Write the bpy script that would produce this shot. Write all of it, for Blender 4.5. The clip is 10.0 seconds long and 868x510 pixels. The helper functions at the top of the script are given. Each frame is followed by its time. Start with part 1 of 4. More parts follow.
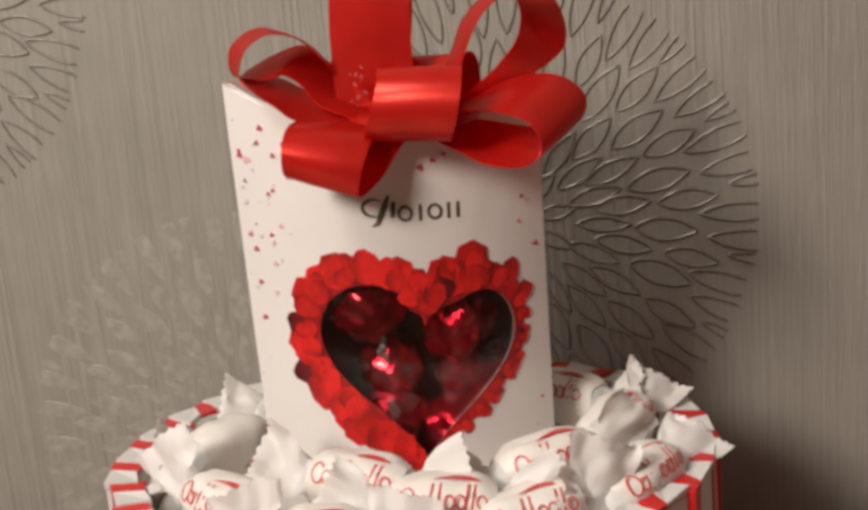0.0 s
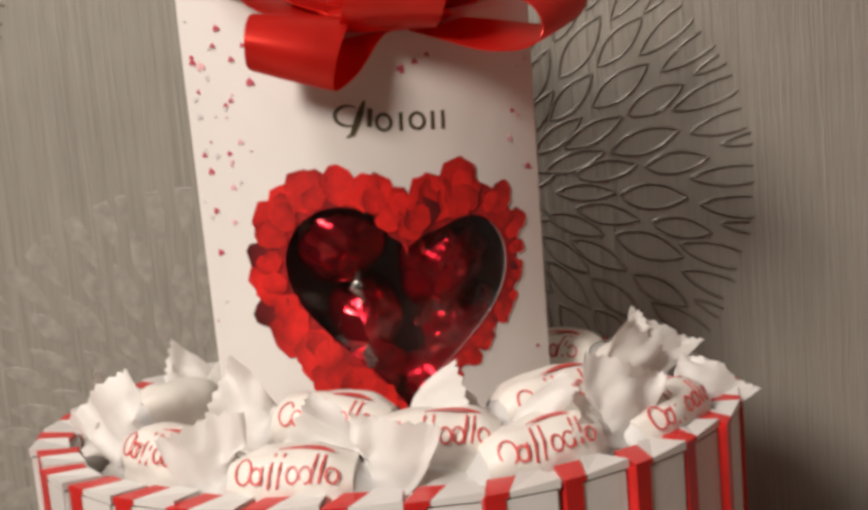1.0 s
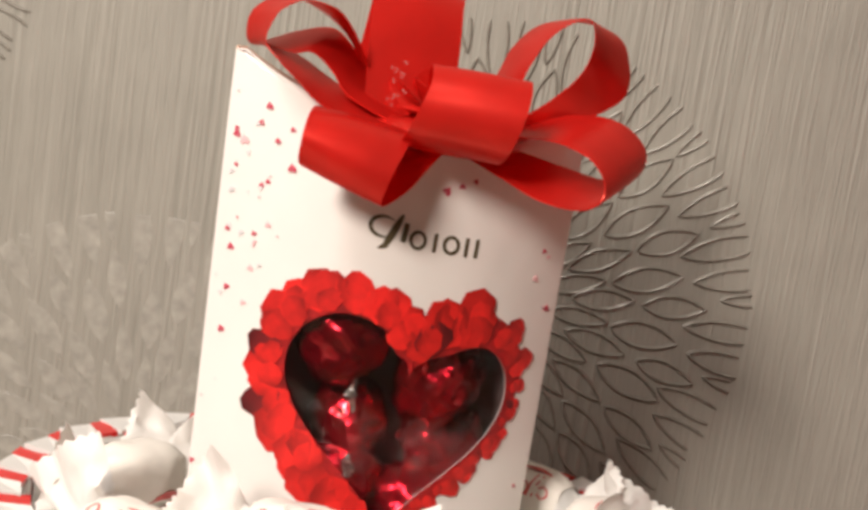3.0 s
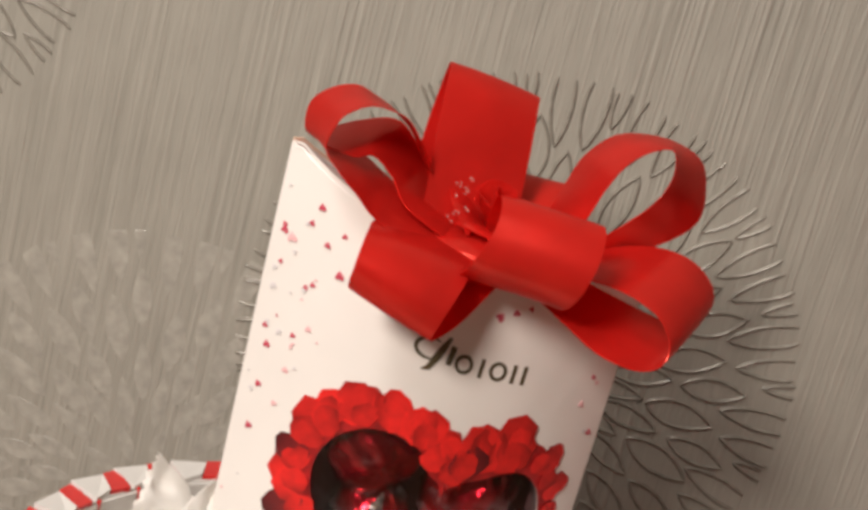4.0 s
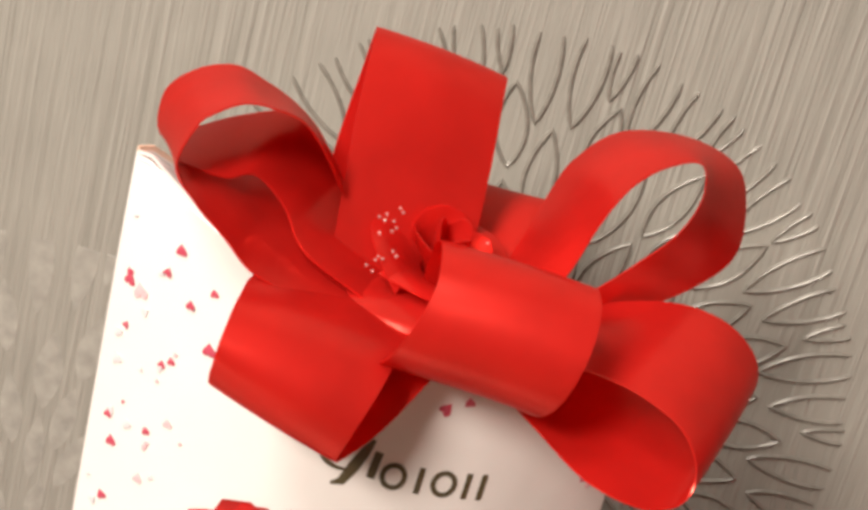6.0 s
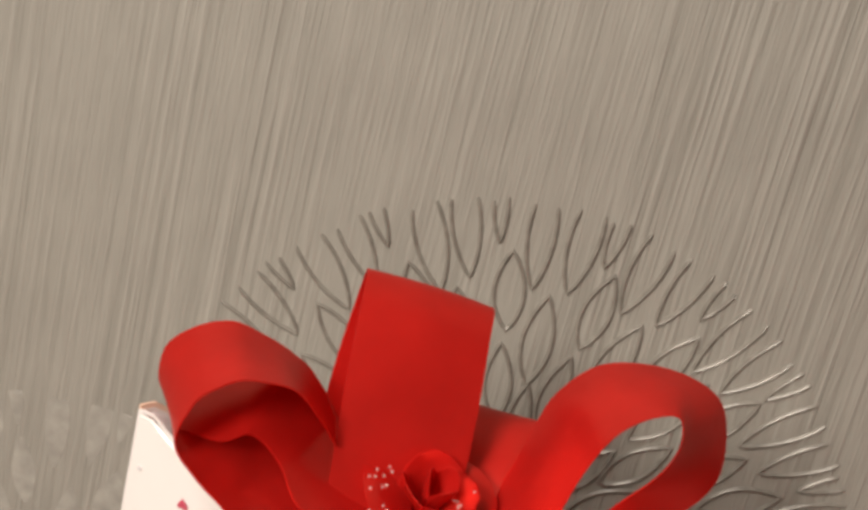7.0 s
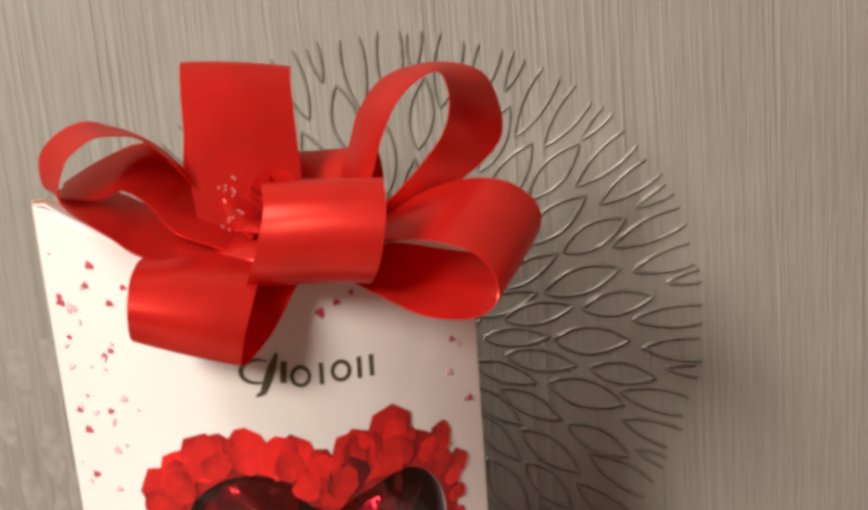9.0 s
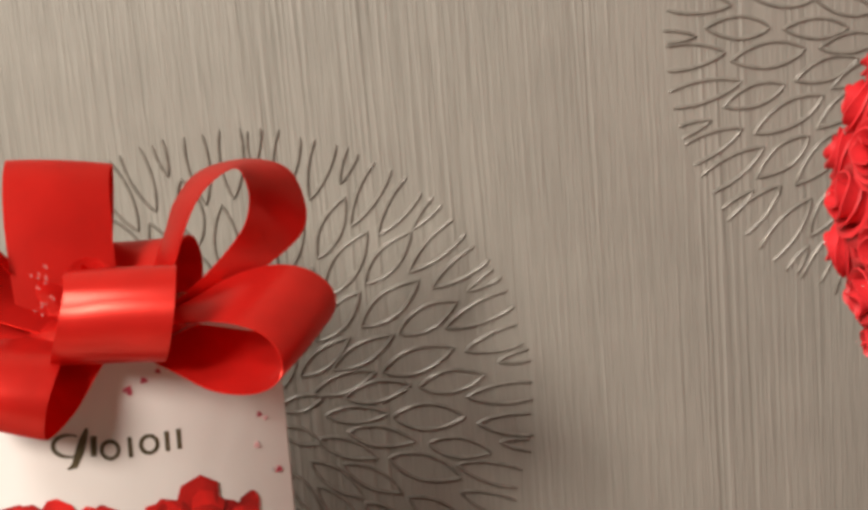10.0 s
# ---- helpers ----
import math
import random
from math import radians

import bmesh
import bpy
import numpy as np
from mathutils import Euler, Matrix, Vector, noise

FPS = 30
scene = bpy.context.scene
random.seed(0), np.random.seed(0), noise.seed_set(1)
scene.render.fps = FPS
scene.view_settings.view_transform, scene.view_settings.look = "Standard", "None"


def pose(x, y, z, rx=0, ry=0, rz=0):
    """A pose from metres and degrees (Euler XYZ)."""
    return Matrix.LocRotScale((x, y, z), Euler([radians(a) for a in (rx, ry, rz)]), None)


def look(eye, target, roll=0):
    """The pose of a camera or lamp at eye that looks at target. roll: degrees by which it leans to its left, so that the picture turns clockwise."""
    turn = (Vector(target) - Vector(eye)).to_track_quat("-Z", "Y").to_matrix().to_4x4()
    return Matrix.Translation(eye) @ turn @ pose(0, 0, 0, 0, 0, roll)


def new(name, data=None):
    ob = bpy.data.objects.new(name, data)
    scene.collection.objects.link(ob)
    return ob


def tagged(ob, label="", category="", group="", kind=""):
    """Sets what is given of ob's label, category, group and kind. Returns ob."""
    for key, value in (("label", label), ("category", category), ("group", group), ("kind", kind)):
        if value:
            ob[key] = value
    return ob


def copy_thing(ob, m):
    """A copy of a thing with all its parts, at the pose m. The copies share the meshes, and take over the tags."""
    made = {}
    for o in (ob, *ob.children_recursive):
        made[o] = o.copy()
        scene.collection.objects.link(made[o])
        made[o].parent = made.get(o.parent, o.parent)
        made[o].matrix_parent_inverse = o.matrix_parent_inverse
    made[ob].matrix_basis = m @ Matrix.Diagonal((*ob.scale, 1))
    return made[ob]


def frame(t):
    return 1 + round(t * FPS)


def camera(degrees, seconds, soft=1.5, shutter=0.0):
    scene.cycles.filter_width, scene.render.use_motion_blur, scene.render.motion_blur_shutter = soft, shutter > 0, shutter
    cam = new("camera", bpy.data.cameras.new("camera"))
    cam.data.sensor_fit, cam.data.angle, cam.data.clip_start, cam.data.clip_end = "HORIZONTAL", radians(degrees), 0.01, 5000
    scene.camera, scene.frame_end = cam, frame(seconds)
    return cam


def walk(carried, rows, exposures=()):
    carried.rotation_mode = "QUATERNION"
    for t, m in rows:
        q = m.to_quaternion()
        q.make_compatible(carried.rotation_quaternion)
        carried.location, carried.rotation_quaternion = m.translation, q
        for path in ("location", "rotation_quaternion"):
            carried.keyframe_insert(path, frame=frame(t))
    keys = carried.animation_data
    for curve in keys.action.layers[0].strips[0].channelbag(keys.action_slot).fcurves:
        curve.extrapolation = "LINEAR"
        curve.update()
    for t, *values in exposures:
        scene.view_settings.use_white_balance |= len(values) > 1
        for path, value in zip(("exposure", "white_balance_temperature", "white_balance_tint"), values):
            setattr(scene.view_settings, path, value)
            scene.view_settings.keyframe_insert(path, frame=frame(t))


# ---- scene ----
cam = camera(36.0, 10.0, soft=3.6)
PATH = [
    (0, (0.0725, -0.4269, 0.3769, 75.27, 4.78, 6.96)),
    (0.5, (0.0562, -0.4110, 0.3400, 78.14, 4.61, 5.49)),
    (1, (0.0431, -0.3891, 0.3027, 80.76, 4.78, 3.47)),
    (1.5, (0.0269, -0.3818, 0.2864, 83.23, 3.68, 2.24)),
    (2, (0.0065, -0.3817, 0.2934, 83.72, -0.85, 2.12)),
    (2.5, (-0.0017, -0.3762, 0.3101, 82.35, -5.90, 2.13)),
    (3, (0.0125, -0.3749, 0.3372, 80.57, -8.52, 2.04)),
    (3.2, (0.0096, -0.3725, 0.3526, 79.61, -9.92, 2.27)),
    (4.3, (-0.0141, -0.3243, 0.3977, 74.12, -15.91, 4.97)),
    (4.5, (-0.0137, -0.3108, 0.3912, 74.06, -16.70, 5.56)),
    (5, (-0.0138, -0.2731, 0.3812, 73.72, -15.77, 4.81)),
    (5.2, (-0.0143, -0.2609, 0.3813, 73.84, -15.57, 4.02)),
    (6.3, (-0.0013, -0.2201, 0.4064, 70.52, -13.75, 4.12)),
    (6.5, (-0.0014, -0.2209, 0.4175, 70.40, -13.53, 4.46)),
    (7, (-0.0087, -0.2194, 0.4426, 70.97, -13.18, 4.56)),
    (7.5, (-0.0019, -0.2266, 0.4432, 72.94, -10.25, 3.42)),
    (7.8, (0.0004, -0.2293, 0.4308, 72.10, -6.88, 2.77)),
    (8, (0.0019, -0.2412, 0.4113, 73.56, -4.86, 0.76)),
    (8.2, (0.0124, -0.2550, 0.4012, 73.48, -2.90, 0.60)),
    (8.5, (0.0242, -0.2770, 0.3844, 73.92, 1.98, -1.02)),
    (9, (0.0319, -0.3060, 0.3845, 75.41, 4.66, -2.24)),
    (9.5, (0.0476, -0.3233, 0.3795, 77.17, 4.81, -3.00)),
    (10, (0.0690, -0.3370, 0.3869, 78.97, 4.67, -4.54)),
]
LIGHTNESS = ((0, -0.19), (1.5, -0.20), (2.0, -0.34), (2.5, -0.12), (3.0, 0.33), (3.3, 0.33), (4.3, 0.0), (5.2, 0.14), (6.4, 0.58), (7.0, 0.06), (7.5, 0.25), (8.0, 0.32), (8.2, 0.45), (8.5, 0.37), (9.0, 0.26), (9.5, 0.25), (10, 0.30))
walk(cam, [(t, pose(*p)) for t, p in PATH], LIGHTNESS)

# ---------------------------------------------------------------- light
world = bpy.data.worlds.new("room_world")
scene.world = world
world.use_nodes = True
world.node_tree.nodes["Background"].inputs[0].default_value = (1.0, 0.92, 0.84, 1)
world.node_tree.nodes["Background"].inputs[1].default_value = 0.1


def area_lamp(name, eye, target, size, watts, colour):
    data = bpy.data.lights.new(name, "AREA")
    data.shape, data.size, data.energy, data.color = "DISK", size, watts, colour
    ob = new(name, data)
    ob.matrix_world = look(eye, target)
    return ob


# Key light with no visible fitting, placed along the cast shadows' direction.
area_lamp("key_lamp", (-0.41, -0.76, 0.78), (0.0, 0.0, 0.28), 0.24, 9.9, (1.0, 0.905, 0.82))
# Unseen overhead disc, added as soft fill for the shadows.
area_lamp("overhead_fill", (-0.66, -0.76, 1.62), (0.0, 0.0, 0.25), 0.55, 14.5, (1.0, 0.93, 0.88))


# ---------------------------------------------------------------- materials
def material(name, colour, rough=0.6, metal=0.0, var=0.0, scale=40.0, bump=0.0, bump_scale=200.0, stretch=(1, 1, 1), sheen=0.0, transmission=0.0, aniso=0.0, per_object=0.0, coat=0.0, spec=0.5):
    m = bpy.data.materials.new(name)
    m.use_nodes = True
    nt = m.node_tree
    b = nt.nodes["Principled BSDF"]
    b.inputs["Base Color"].default_value = (*colour, 1)
    b.inputs["Roughness"].default_value = rough
    b.inputs["Metallic"].default_value = metal
    b.inputs["Sheen Weight"].default_value = sheen
    b.inputs["Transmission Weight"].default_value = transmission
    b.inputs["Anisotropic"].default_value = aniso
    b.inputs["Coat Weight"].default_value = coat
    b.inputs["Specular IOR Level"].default_value = spec
    co = nt.nodes.new("ShaderNodeTexCoord")
    mp = nt.nodes.new("ShaderNodeMapping")
    mp.inputs["Scale"].default_value = stretch
    nt.links.new(co.outputs["Object"], mp.inputs["Vector"])
    if var or per_object:
        n = nt.nodes.new("ShaderNodeTexNoise")
        n.inputs["Scale"].default_value, n.inputs["Detail"].default_value = scale, 6
        nt.links.new(mp.outputs[0], n.inputs["Vector"])
        fac = n.outputs["Fac"]
        if per_object:
            info = nt.nodes.new("ShaderNodeObjectInfo")
            mixer = nt.nodes.new("ShaderNodeMath")
            mixer.operation = "MULTIPLY_ADD"
            mixer.inputs[1].default_value = per_object
            nt.links.new(info.outputs["Random"], mixer.inputs[0])
            nt.links.new(fac, mixer.inputs[2])
            fac = mixer.outputs[0]
        ramp = nt.nodes.new("ShaderNodeMapRange")
        ramp.inputs["From Min"].default_value, ramp.inputs["From Max"].default_value = 0.3, 0.7 + per_object
        ramp.inputs["To Min"].default_value, ramp.inputs["To Max"].default_value = 1 - max(var, per_object * 0.8), 1 + var * 0.6
        nt.links.new(fac, ramp.inputs["Value"])
        mul = nt.nodes.new("ShaderNodeMix")
        mul.data_type, mul.blend_type = "RGBA", "MULTIPLY"
        mul.inputs[0].default_value = 1.0
        mul.inputs[6].default_value = (*colour, 1)
        nt.links.new(ramp.outputs[0], mul.inputs[7])
        nt.links.new(mul.outputs[2], b.inputs["Base Color"])
    if bump:
        n2 = nt.nodes.new("ShaderNodeTexNoise")
        n2.inputs["Scale"].default_value, n2.inputs["Detail"].default_value = bump_scale, 4
        nt.links.new(mp.outputs[0], n2.inputs["Vector"])
        bp = nt.nodes.new("ShaderNodeBump")
        bp.inputs["Strength"].default_value, bp.inputs["Distance"].default_value = bump, 0.001
        nt.links.new(n2.outputs["Fac"], bp.inputs["Height"])
        nt.links.new(bp.outputs[0], b.inputs["Normal"])
    return m


def wallpaper_material():
    """Taupe vinyl paper with combed upright streaks of several widths."""
    m = bpy.data.materials.new("combed_wallpaper")
    m.use_nodes = True
    nt = m.node_tree
    b = nt.nodes["Principled BSDF"]
    co = nt.nodes.new("ShaderNodeTexCoord")

    def streaks(sx, sz, detail, low, high, to_low, to_high):
        """Upright noise, sx and sz to the metre, mapped from low..high."""
        mp = nt.nodes.new("ShaderNodeMapping")
        mp.inputs["Scale"].default_value = (sx, 1, sz)
        nt.links.new(co.outputs["Object"], mp.inputs["Vector"])
        n = nt.nodes.new("ShaderNodeTexNoise")
        n.inputs["Scale"].default_value, n.inputs["Detail"].default_value = 1.0, detail
        n.inputs["Distortion"].default_value = 0.4
        nt.links.new(mp.outputs[0], n.inputs["Vector"])
        r = nt.nodes.new("ShaderNodeMapRange")
        r.inputs["From Min"].default_value, r.inputs["From Max"].default_value = low, high
        r.inputs["To Min"].default_value, r.inputs["To Max"].default_value = to_low, to_high
        nt.links.new(n.outputs["Fac"], r.inputs["Value"])
        return r.outputs[0]

    def maths(operation, p, q):
        n = nt.nodes.new("ShaderNodeMath")
        n.operation = operation
        for socket, value in zip(n.inputs, (p, q)):
            if isinstance(value, float):
                socket.default_value = value
            else:
                nt.links.new(value, socket)
        return n.outputs[0]

    # grooves in loose sheaves, with calmer paper between them
    sheaf = streaks(42, 2.2, 2, 0.42, 0.66, 0.30, 1.05)
    groove = maths("MULTIPLY", streaks(540, 9, 2, 0.25, 0.75, -0.5, 0.5), sheaf)
    fine = streaks(1100, 52, 3, 0.2, 0.8, -0.22, 0.22)
    relief = maths("ADD", maths("ADD", groove, fine), 0.5)
    bp = nt.nodes.new("ShaderNodeBump")
    bp.inputs["Strength"].default_value, bp.inputs["Distance"].default_value = 0.52, 0.0012
    nt.links.new(relief, bp.inputs["Height"])
    nt.links.new(bp.outputs[0], b.inputs["Normal"])
    big = nt.nodes.new("ShaderNodeTexNoise")
    big.inputs["Scale"].default_value, big.inputs["Detail"].default_value = 34.0, 6
    nt.links.new(co.outputs["Object"], big.inputs["Vector"])
    mix = nt.nodes.new("ShaderNodeMix")
    mix.data_type = "RGBA"
    mix.inputs[6].default_value = (0.268, 0.253, 0.216, 1)
    mix.inputs[7].default_value = (0.348, 0.328, 0.284, 1)
    rng = nt.nodes.new("ShaderNodeMapRange")
    rng.inputs["From Min"].default_value, rng.inputs["From Max"].default_value = 0.14, 0.86
    nt.links.new(relief, rng.inputs["Value"])
    nt.links.new(rng.outputs[0], mix.inputs[0])
    tone = nt.nodes.new("ShaderNodeMapRange")
    tone.inputs["To Min"].default_value, tone.inputs["To Max"].default_value = 0.88, 1.1
    nt.links.new(big.outputs["Fac"], tone.inputs["Value"])
    mul = nt.nodes.new("ShaderNodeMix")
    mul.data_type, mul.blend_type = "RGBA", "MULTIPLY"
    mul.inputs[0].default_value = 1.0
    nt.links.new(mix.outputs[2], mul.inputs[6])
    nt.links.new(tone.outputs[0], mul.inputs[7])
    nt.links.new(mul.outputs[2], b.inputs["Base Color"])
    b.inputs["Roughness"].default_value = 0.36
    return m


PAPER = wallpaper_material()
RIDGE = material("embossed_grey_ridge", (0.27, 0.247, 0.21), 0.30, 0.2, 0.25, 300)
FOIL = material("silver_foil_ridge", (0.345, 0.326, 0.284), 0.33, 0.0, 0.22, 190, 0.2, 330)


def satin_material():
    """Thin woven ribbon: red sheen, and some light through it."""
    m = material("red_satin_ribbon", (0.70, 0.025, 0.019), 0.30, 0.38, 0.16, 60, 0.05, 420, spec=0.15)
    nt = m.node_tree
    b = nt.nodes["Principled BSDF"]
    b.inputs["Specular Tint"].default_value = (1.0, 0.38, 0.28, 1)
    tr = nt.nodes.new("ShaderNodeBsdfTranslucent")
    tr.inputs["Color"].default_value = (0.92, 0.050, 0.026, 1)
    mix = nt.nodes.new("ShaderNodeMixShader")
    mix.inputs[0].default_value = 0.40
    nt.links.new(b.outputs[0], mix.inputs[1])
    nt.links.new(tr.outputs[0], mix.inputs[2])
    gloss = nt.nodes.new("ShaderNodeBsdfGlossy")
    gloss.inputs["Color"].default_value = (1.0, 0.50, 0.38, 1)
    gloss.inputs["Roughness"].default_value = 0.24
    top = nt.nodes.new("ShaderNodeMixShader")
    top.inputs[0].default_value = 0.045
    nt.links.new(mix.outputs[0], top.inputs[1])
    nt.links.new(gloss.outputs[0], top.inputs[2])
    nt.links.new(top.outputs[0], nt.nodes["Material Output"].inputs["Surface"])
    return m


SATIN = satin_material()
CARD = material("white_glossy_card", (0.76, 0.72, 0.68), 0.34, 0.0, 0.04, 25, 0.05, 300, coat=0.25)
CARD_EDGE = material("raw_card_edge", (0.72, 0.52, 0.38), 0.8, 0.0, 0.15, 300)


def petal_print(name, colour, spread):
    """Printed picture of a rose petal: its own tone, a darker heel and fine veins."""
    m = material(name, colour, 0.38, 0.0, 0.30, 260, 0.05, 500, per_object=spread)
    nt = m.node_tree
    b = nt.nodes["Principled BSDF"]
    src = b.inputs["Base Color"].links[0].from_socket
    co = nt.nodes.new("ShaderNodeTexCoord")
    sep = nt.nodes.new("ShaderNodeSeparateXYZ")
    nt.links.new(co.outputs["Object"], sep.inputs[0])
    rng = nt.nodes.new("ShaderNodeMapRange")
    rng.interpolation_type = "SMOOTHSTEP"
    rng.inputs["From Min"].default_value, rng.inputs["From Max"].default_value = -0.0058, 0.0012
    rng.inputs["To Min"].default_value, rng.inputs["To Max"].default_value = 0.42, 1.06
    nt.links.new(sep.outputs["X"], rng.inputs["Value"])
    mul = nt.nodes.new("ShaderNodeMix")
    mul.data_type, mul.blend_type = "RGBA", "MULTIPLY"
    mul.inputs[0].default_value = 1.0
    nt.links.new(src, mul.inputs[6])
    nt.links.new(rng.outputs[0], mul.inputs[7])
    nt.links.new(mul.outputs[2], b.inputs["Base Color"])
    return m


PETAL = petal_print("red_petal_print", (0.64, 0.016, 0.013), 0.6)
PETAL_DARK = petal_print("dark_petal_print", (0.15, 0.008, 0.010), 0.1)
PETAL_SHADE = material("maroon_petal_ground_print", (0.34, 0.010, 0.011), 0.38, 0.0, 0.5, 240)
HEART_RED = material("crimson_confetti_print", (0.52, 0.07, 0.11), 0.4, 0.0, 0.2, 300)
HEART_PINK = material("pink_confetti_print", (0.80, 0.46, 0.47), 0.4, 0.0, 0.2, 300)
HEART_GREY = material("pale_grey_confetti_print", (0.66, 0.62, 0.62), 0.4, 0.0, 0.2, 300)
MARK = material("olive_brown_print", (0.085, 0.065, 0.03), 0.45, 0.0, 0.2, 300)
FOIL_RED = material("crinkled_red_foil", (0.50, 0.006, 0.020), 0.17, 0.85, 0.35, 70, 0.8, 150, coat=0.5)
SILVER = material("silver_glint_foil", (0.80, 0.78, 0.76), 0.22, 1.0, 0.2, 300)
# Shade inside the white box put into colour, lifted for film haze.
DARK = material("box_inside_shade", (0.085, 0.048, 0.046), 0.5, 0.0, 0.3, 50)
PAPER_SIDE = material("cream_candy_wrapper", (0.79, 0.745, 0.68), 0.48, 0.0, 0.06, 80, 0.25, 200)
INK_RED = material("red_wrapper_print", (0.66, 0.07, 0.065), 0.4, 0.0, 0.25, 200)
BAR_WHITE = material("white_bar_wrapper", (0.69, 0.67, 0.64), 0.35, 0.0, 0.05, 60, 0.2, 220)
BAR_RED = material("red_bar_wrapper", (0.62, 0.020, 0.018), 0.35, 0.0, 0.15, 120, 0.2, 220)
CORE = material("white_foam_core", (0.75, 0.72, 0.68), 0.8, 0.0, 0.1, 200, 0.2, 600)
WOOD = material("brown_table_wood", (0.16, 0.085, 0.045), 0.4, 0.0, 0.35, 6, 0.2, 40, (1, 12, 1))
PLASTER = material("warm_white_plaster", (0.62, 0.57, 0.51), 0.9, 0.0, 0.06, 6, 0.1, 200)
FLOORING = material("oak_floor", (0.26, 0.16, 0.09), 0.5, 0.0, 0.3, 4, 0.1, 60, (1, 10, 1))
ROSE = material("red_foam_rose", (0.74, 0.028, 0.034), 0.5, 0.0, 0.15, 120, 0.2, 500)
PINK = material("pink_wrapping_paper", (0.72, 0.32, 0.33), 0.5, 0.0, 0.1, 40, 0.2, 150)
GLITTER = material("clear_glitter_bead", (0.95, 0.62, 0.58), 0.10, 0.0, 0.0, transmission=0.6)


def film_material():
    m = bpy.data.materials.new("clear_window_film")
    m.use_nodes = True
    nt = m.node_tree
    out = nt.nodes["Material Output"]
    clear = nt.nodes.new("ShaderNodeBsdfTransparent")
    gloss = nt.nodes.new("ShaderNodeBsdfGlossy")
    gloss.inputs["Roughness"].default_value = 0.12
    fres = nt.nodes.new("ShaderNodeFresnel")
    co = nt.nodes.new("ShaderNodeTexCoord")
    wave = nt.nodes.new("ShaderNodeTexNoise")
    wave.inputs["Scale"].default_value, wave.inputs["Detail"].default_value = 70, 2
    nt.links.new(co.outputs["Object"], wave.inputs["Vector"])
    bp = nt.nodes.new("ShaderNodeBump")
    bp.inputs["Strength"].default_value, bp.inputs["Distance"].default_value = 0.5, 0.004
    nt.links.new(wave.outputs["Fac"], bp.inputs["Height"])
    nt.links.new(bp.outputs[0], gloss.inputs["Normal"])
    fres.inputs[0].default_value = 1.62
    mix = nt.nodes.new("ShaderNodeMixShader")
    nt.links.new(fres.outputs[0], mix.inputs[0])
    nt.links.new(clear.outputs[0], mix.inputs[1])
    nt.links.new(gloss.outputs[0], mix.inputs[2])
    nt.links.new(mix.outputs[0], out.inputs["Surface"])
    return m


FILM = film_material()


def translucent_paper():
    """Thin waxed paper that lets some light through."""
    m = bpy.data.materials.new("thin_waxed_paper")
    m.use_nodes = True
    nt = m.node_tree
    b = nt.nodes["Principled BSDF"]
    b.inputs["Base Color"].default_value = (0.93, 0.915, 0.885, 1)
    b.inputs["Roughness"].default_value = 0.44
    co = nt.nodes.new("ShaderNodeTexCoord")
    crease = nt.nodes.new("ShaderNodeTexNoise")
    crease.inputs["Scale"].default_value, crease.inputs["Detail"].default_value = 110, 2
    nt.links.new(co.outputs["Object"], crease.inputs["Vector"])
    bp = nt.nodes.new("ShaderNodeBump")
    bp.inputs["Strength"].default_value, bp.inputs["Distance"].default_value = 0.4, 0.001
    nt.links.new(crease.outputs["Fac"], bp.inputs["Height"])
    nt.links.new(bp.outputs[0], b.inputs["Normal"])
    tr = nt.nodes.new("ShaderNodeBsdfTranslucent")
    tr.inputs["Color"].default_value = (0.86, 0.80, 0.74, 1)
    mix = nt.nodes.new("ShaderNodeMixShader")
    mix.inputs[0].default_value = 0.36
    nt.links.new(b.outputs[0], mix.inputs[1])
    nt.links.new(tr.outputs[0], mix.inputs[2])
    nt.links.new(mix.outputs[0], nt.nodes["Material Output"].inputs["Surface"])
    return m


WAX = translucent_paper()


# ---------------------------------------------------------------- mesh helpers
def mesh_of(name, bm, mats, smooth=False):
    me = bpy.data.meshes.new(name)
    bm.normal_update()
    bm.to_mesh(me)
    bm.free()
    for m in mats if isinstance(mats, (list, tuple)) else [mats]:
        me.materials.append(m)
    if smooth:
        for p in me.polygons:
            p.use_smooth = True
        me.set_sharp_from_angle(angle=radians(50))
    return me


def part(name, bm, mat, parent, label="", smooth=False):
    ob = new(name, mesh_of(name, bm, mat, smooth))
    ob.parent = parent
    if label:
        tagged(ob, label)
    return ob


def solid(name, bm, mat, label, category, kind="", smooth=False, group=""):
    return tagged(new(name, mesh_of(name, bm, mat, smooth)), label, category, group, kind)


def box_bm(x0, x1, y0, y1, z0, z1, bevel=0.0):
    bm = bmesh.new()
    bmesh.ops.create_cube(bm, size=1.0)
    for v in bm.verts:
        v.co = Vector(((x0 + x1) / 2 + v.co.x * (x1 - x0), (y0 + y1) / 2 + v.co.y * (y1 - y0), (z0 + z1) / 2 + v.co.z * (z1 - z0)))
    if bevel:
        bmesh.ops.bevel(bm, geom=bm.edges[:], offset=bevel, segments=2, affect="EDGES")
    return bm


def sheet(points, thick=0.0):
    """A grid of rows of points as quads; thick gives it two sides and an edge."""
    bm = bmesh.new()
    grid = [[bm.verts.new(p) for p in row] for row in points]
    for a, b in zip(grid, grid[1:]):
        for i in range(len(a) - 1):
            bm.faces.new((a[i], a[i + 1], b[i + 1], b[i]))
    bm.normal_update()
    if thick:
        bmesh.ops.solidify(bm, geom=bm.faces[:], thickness=thick)
    return bm


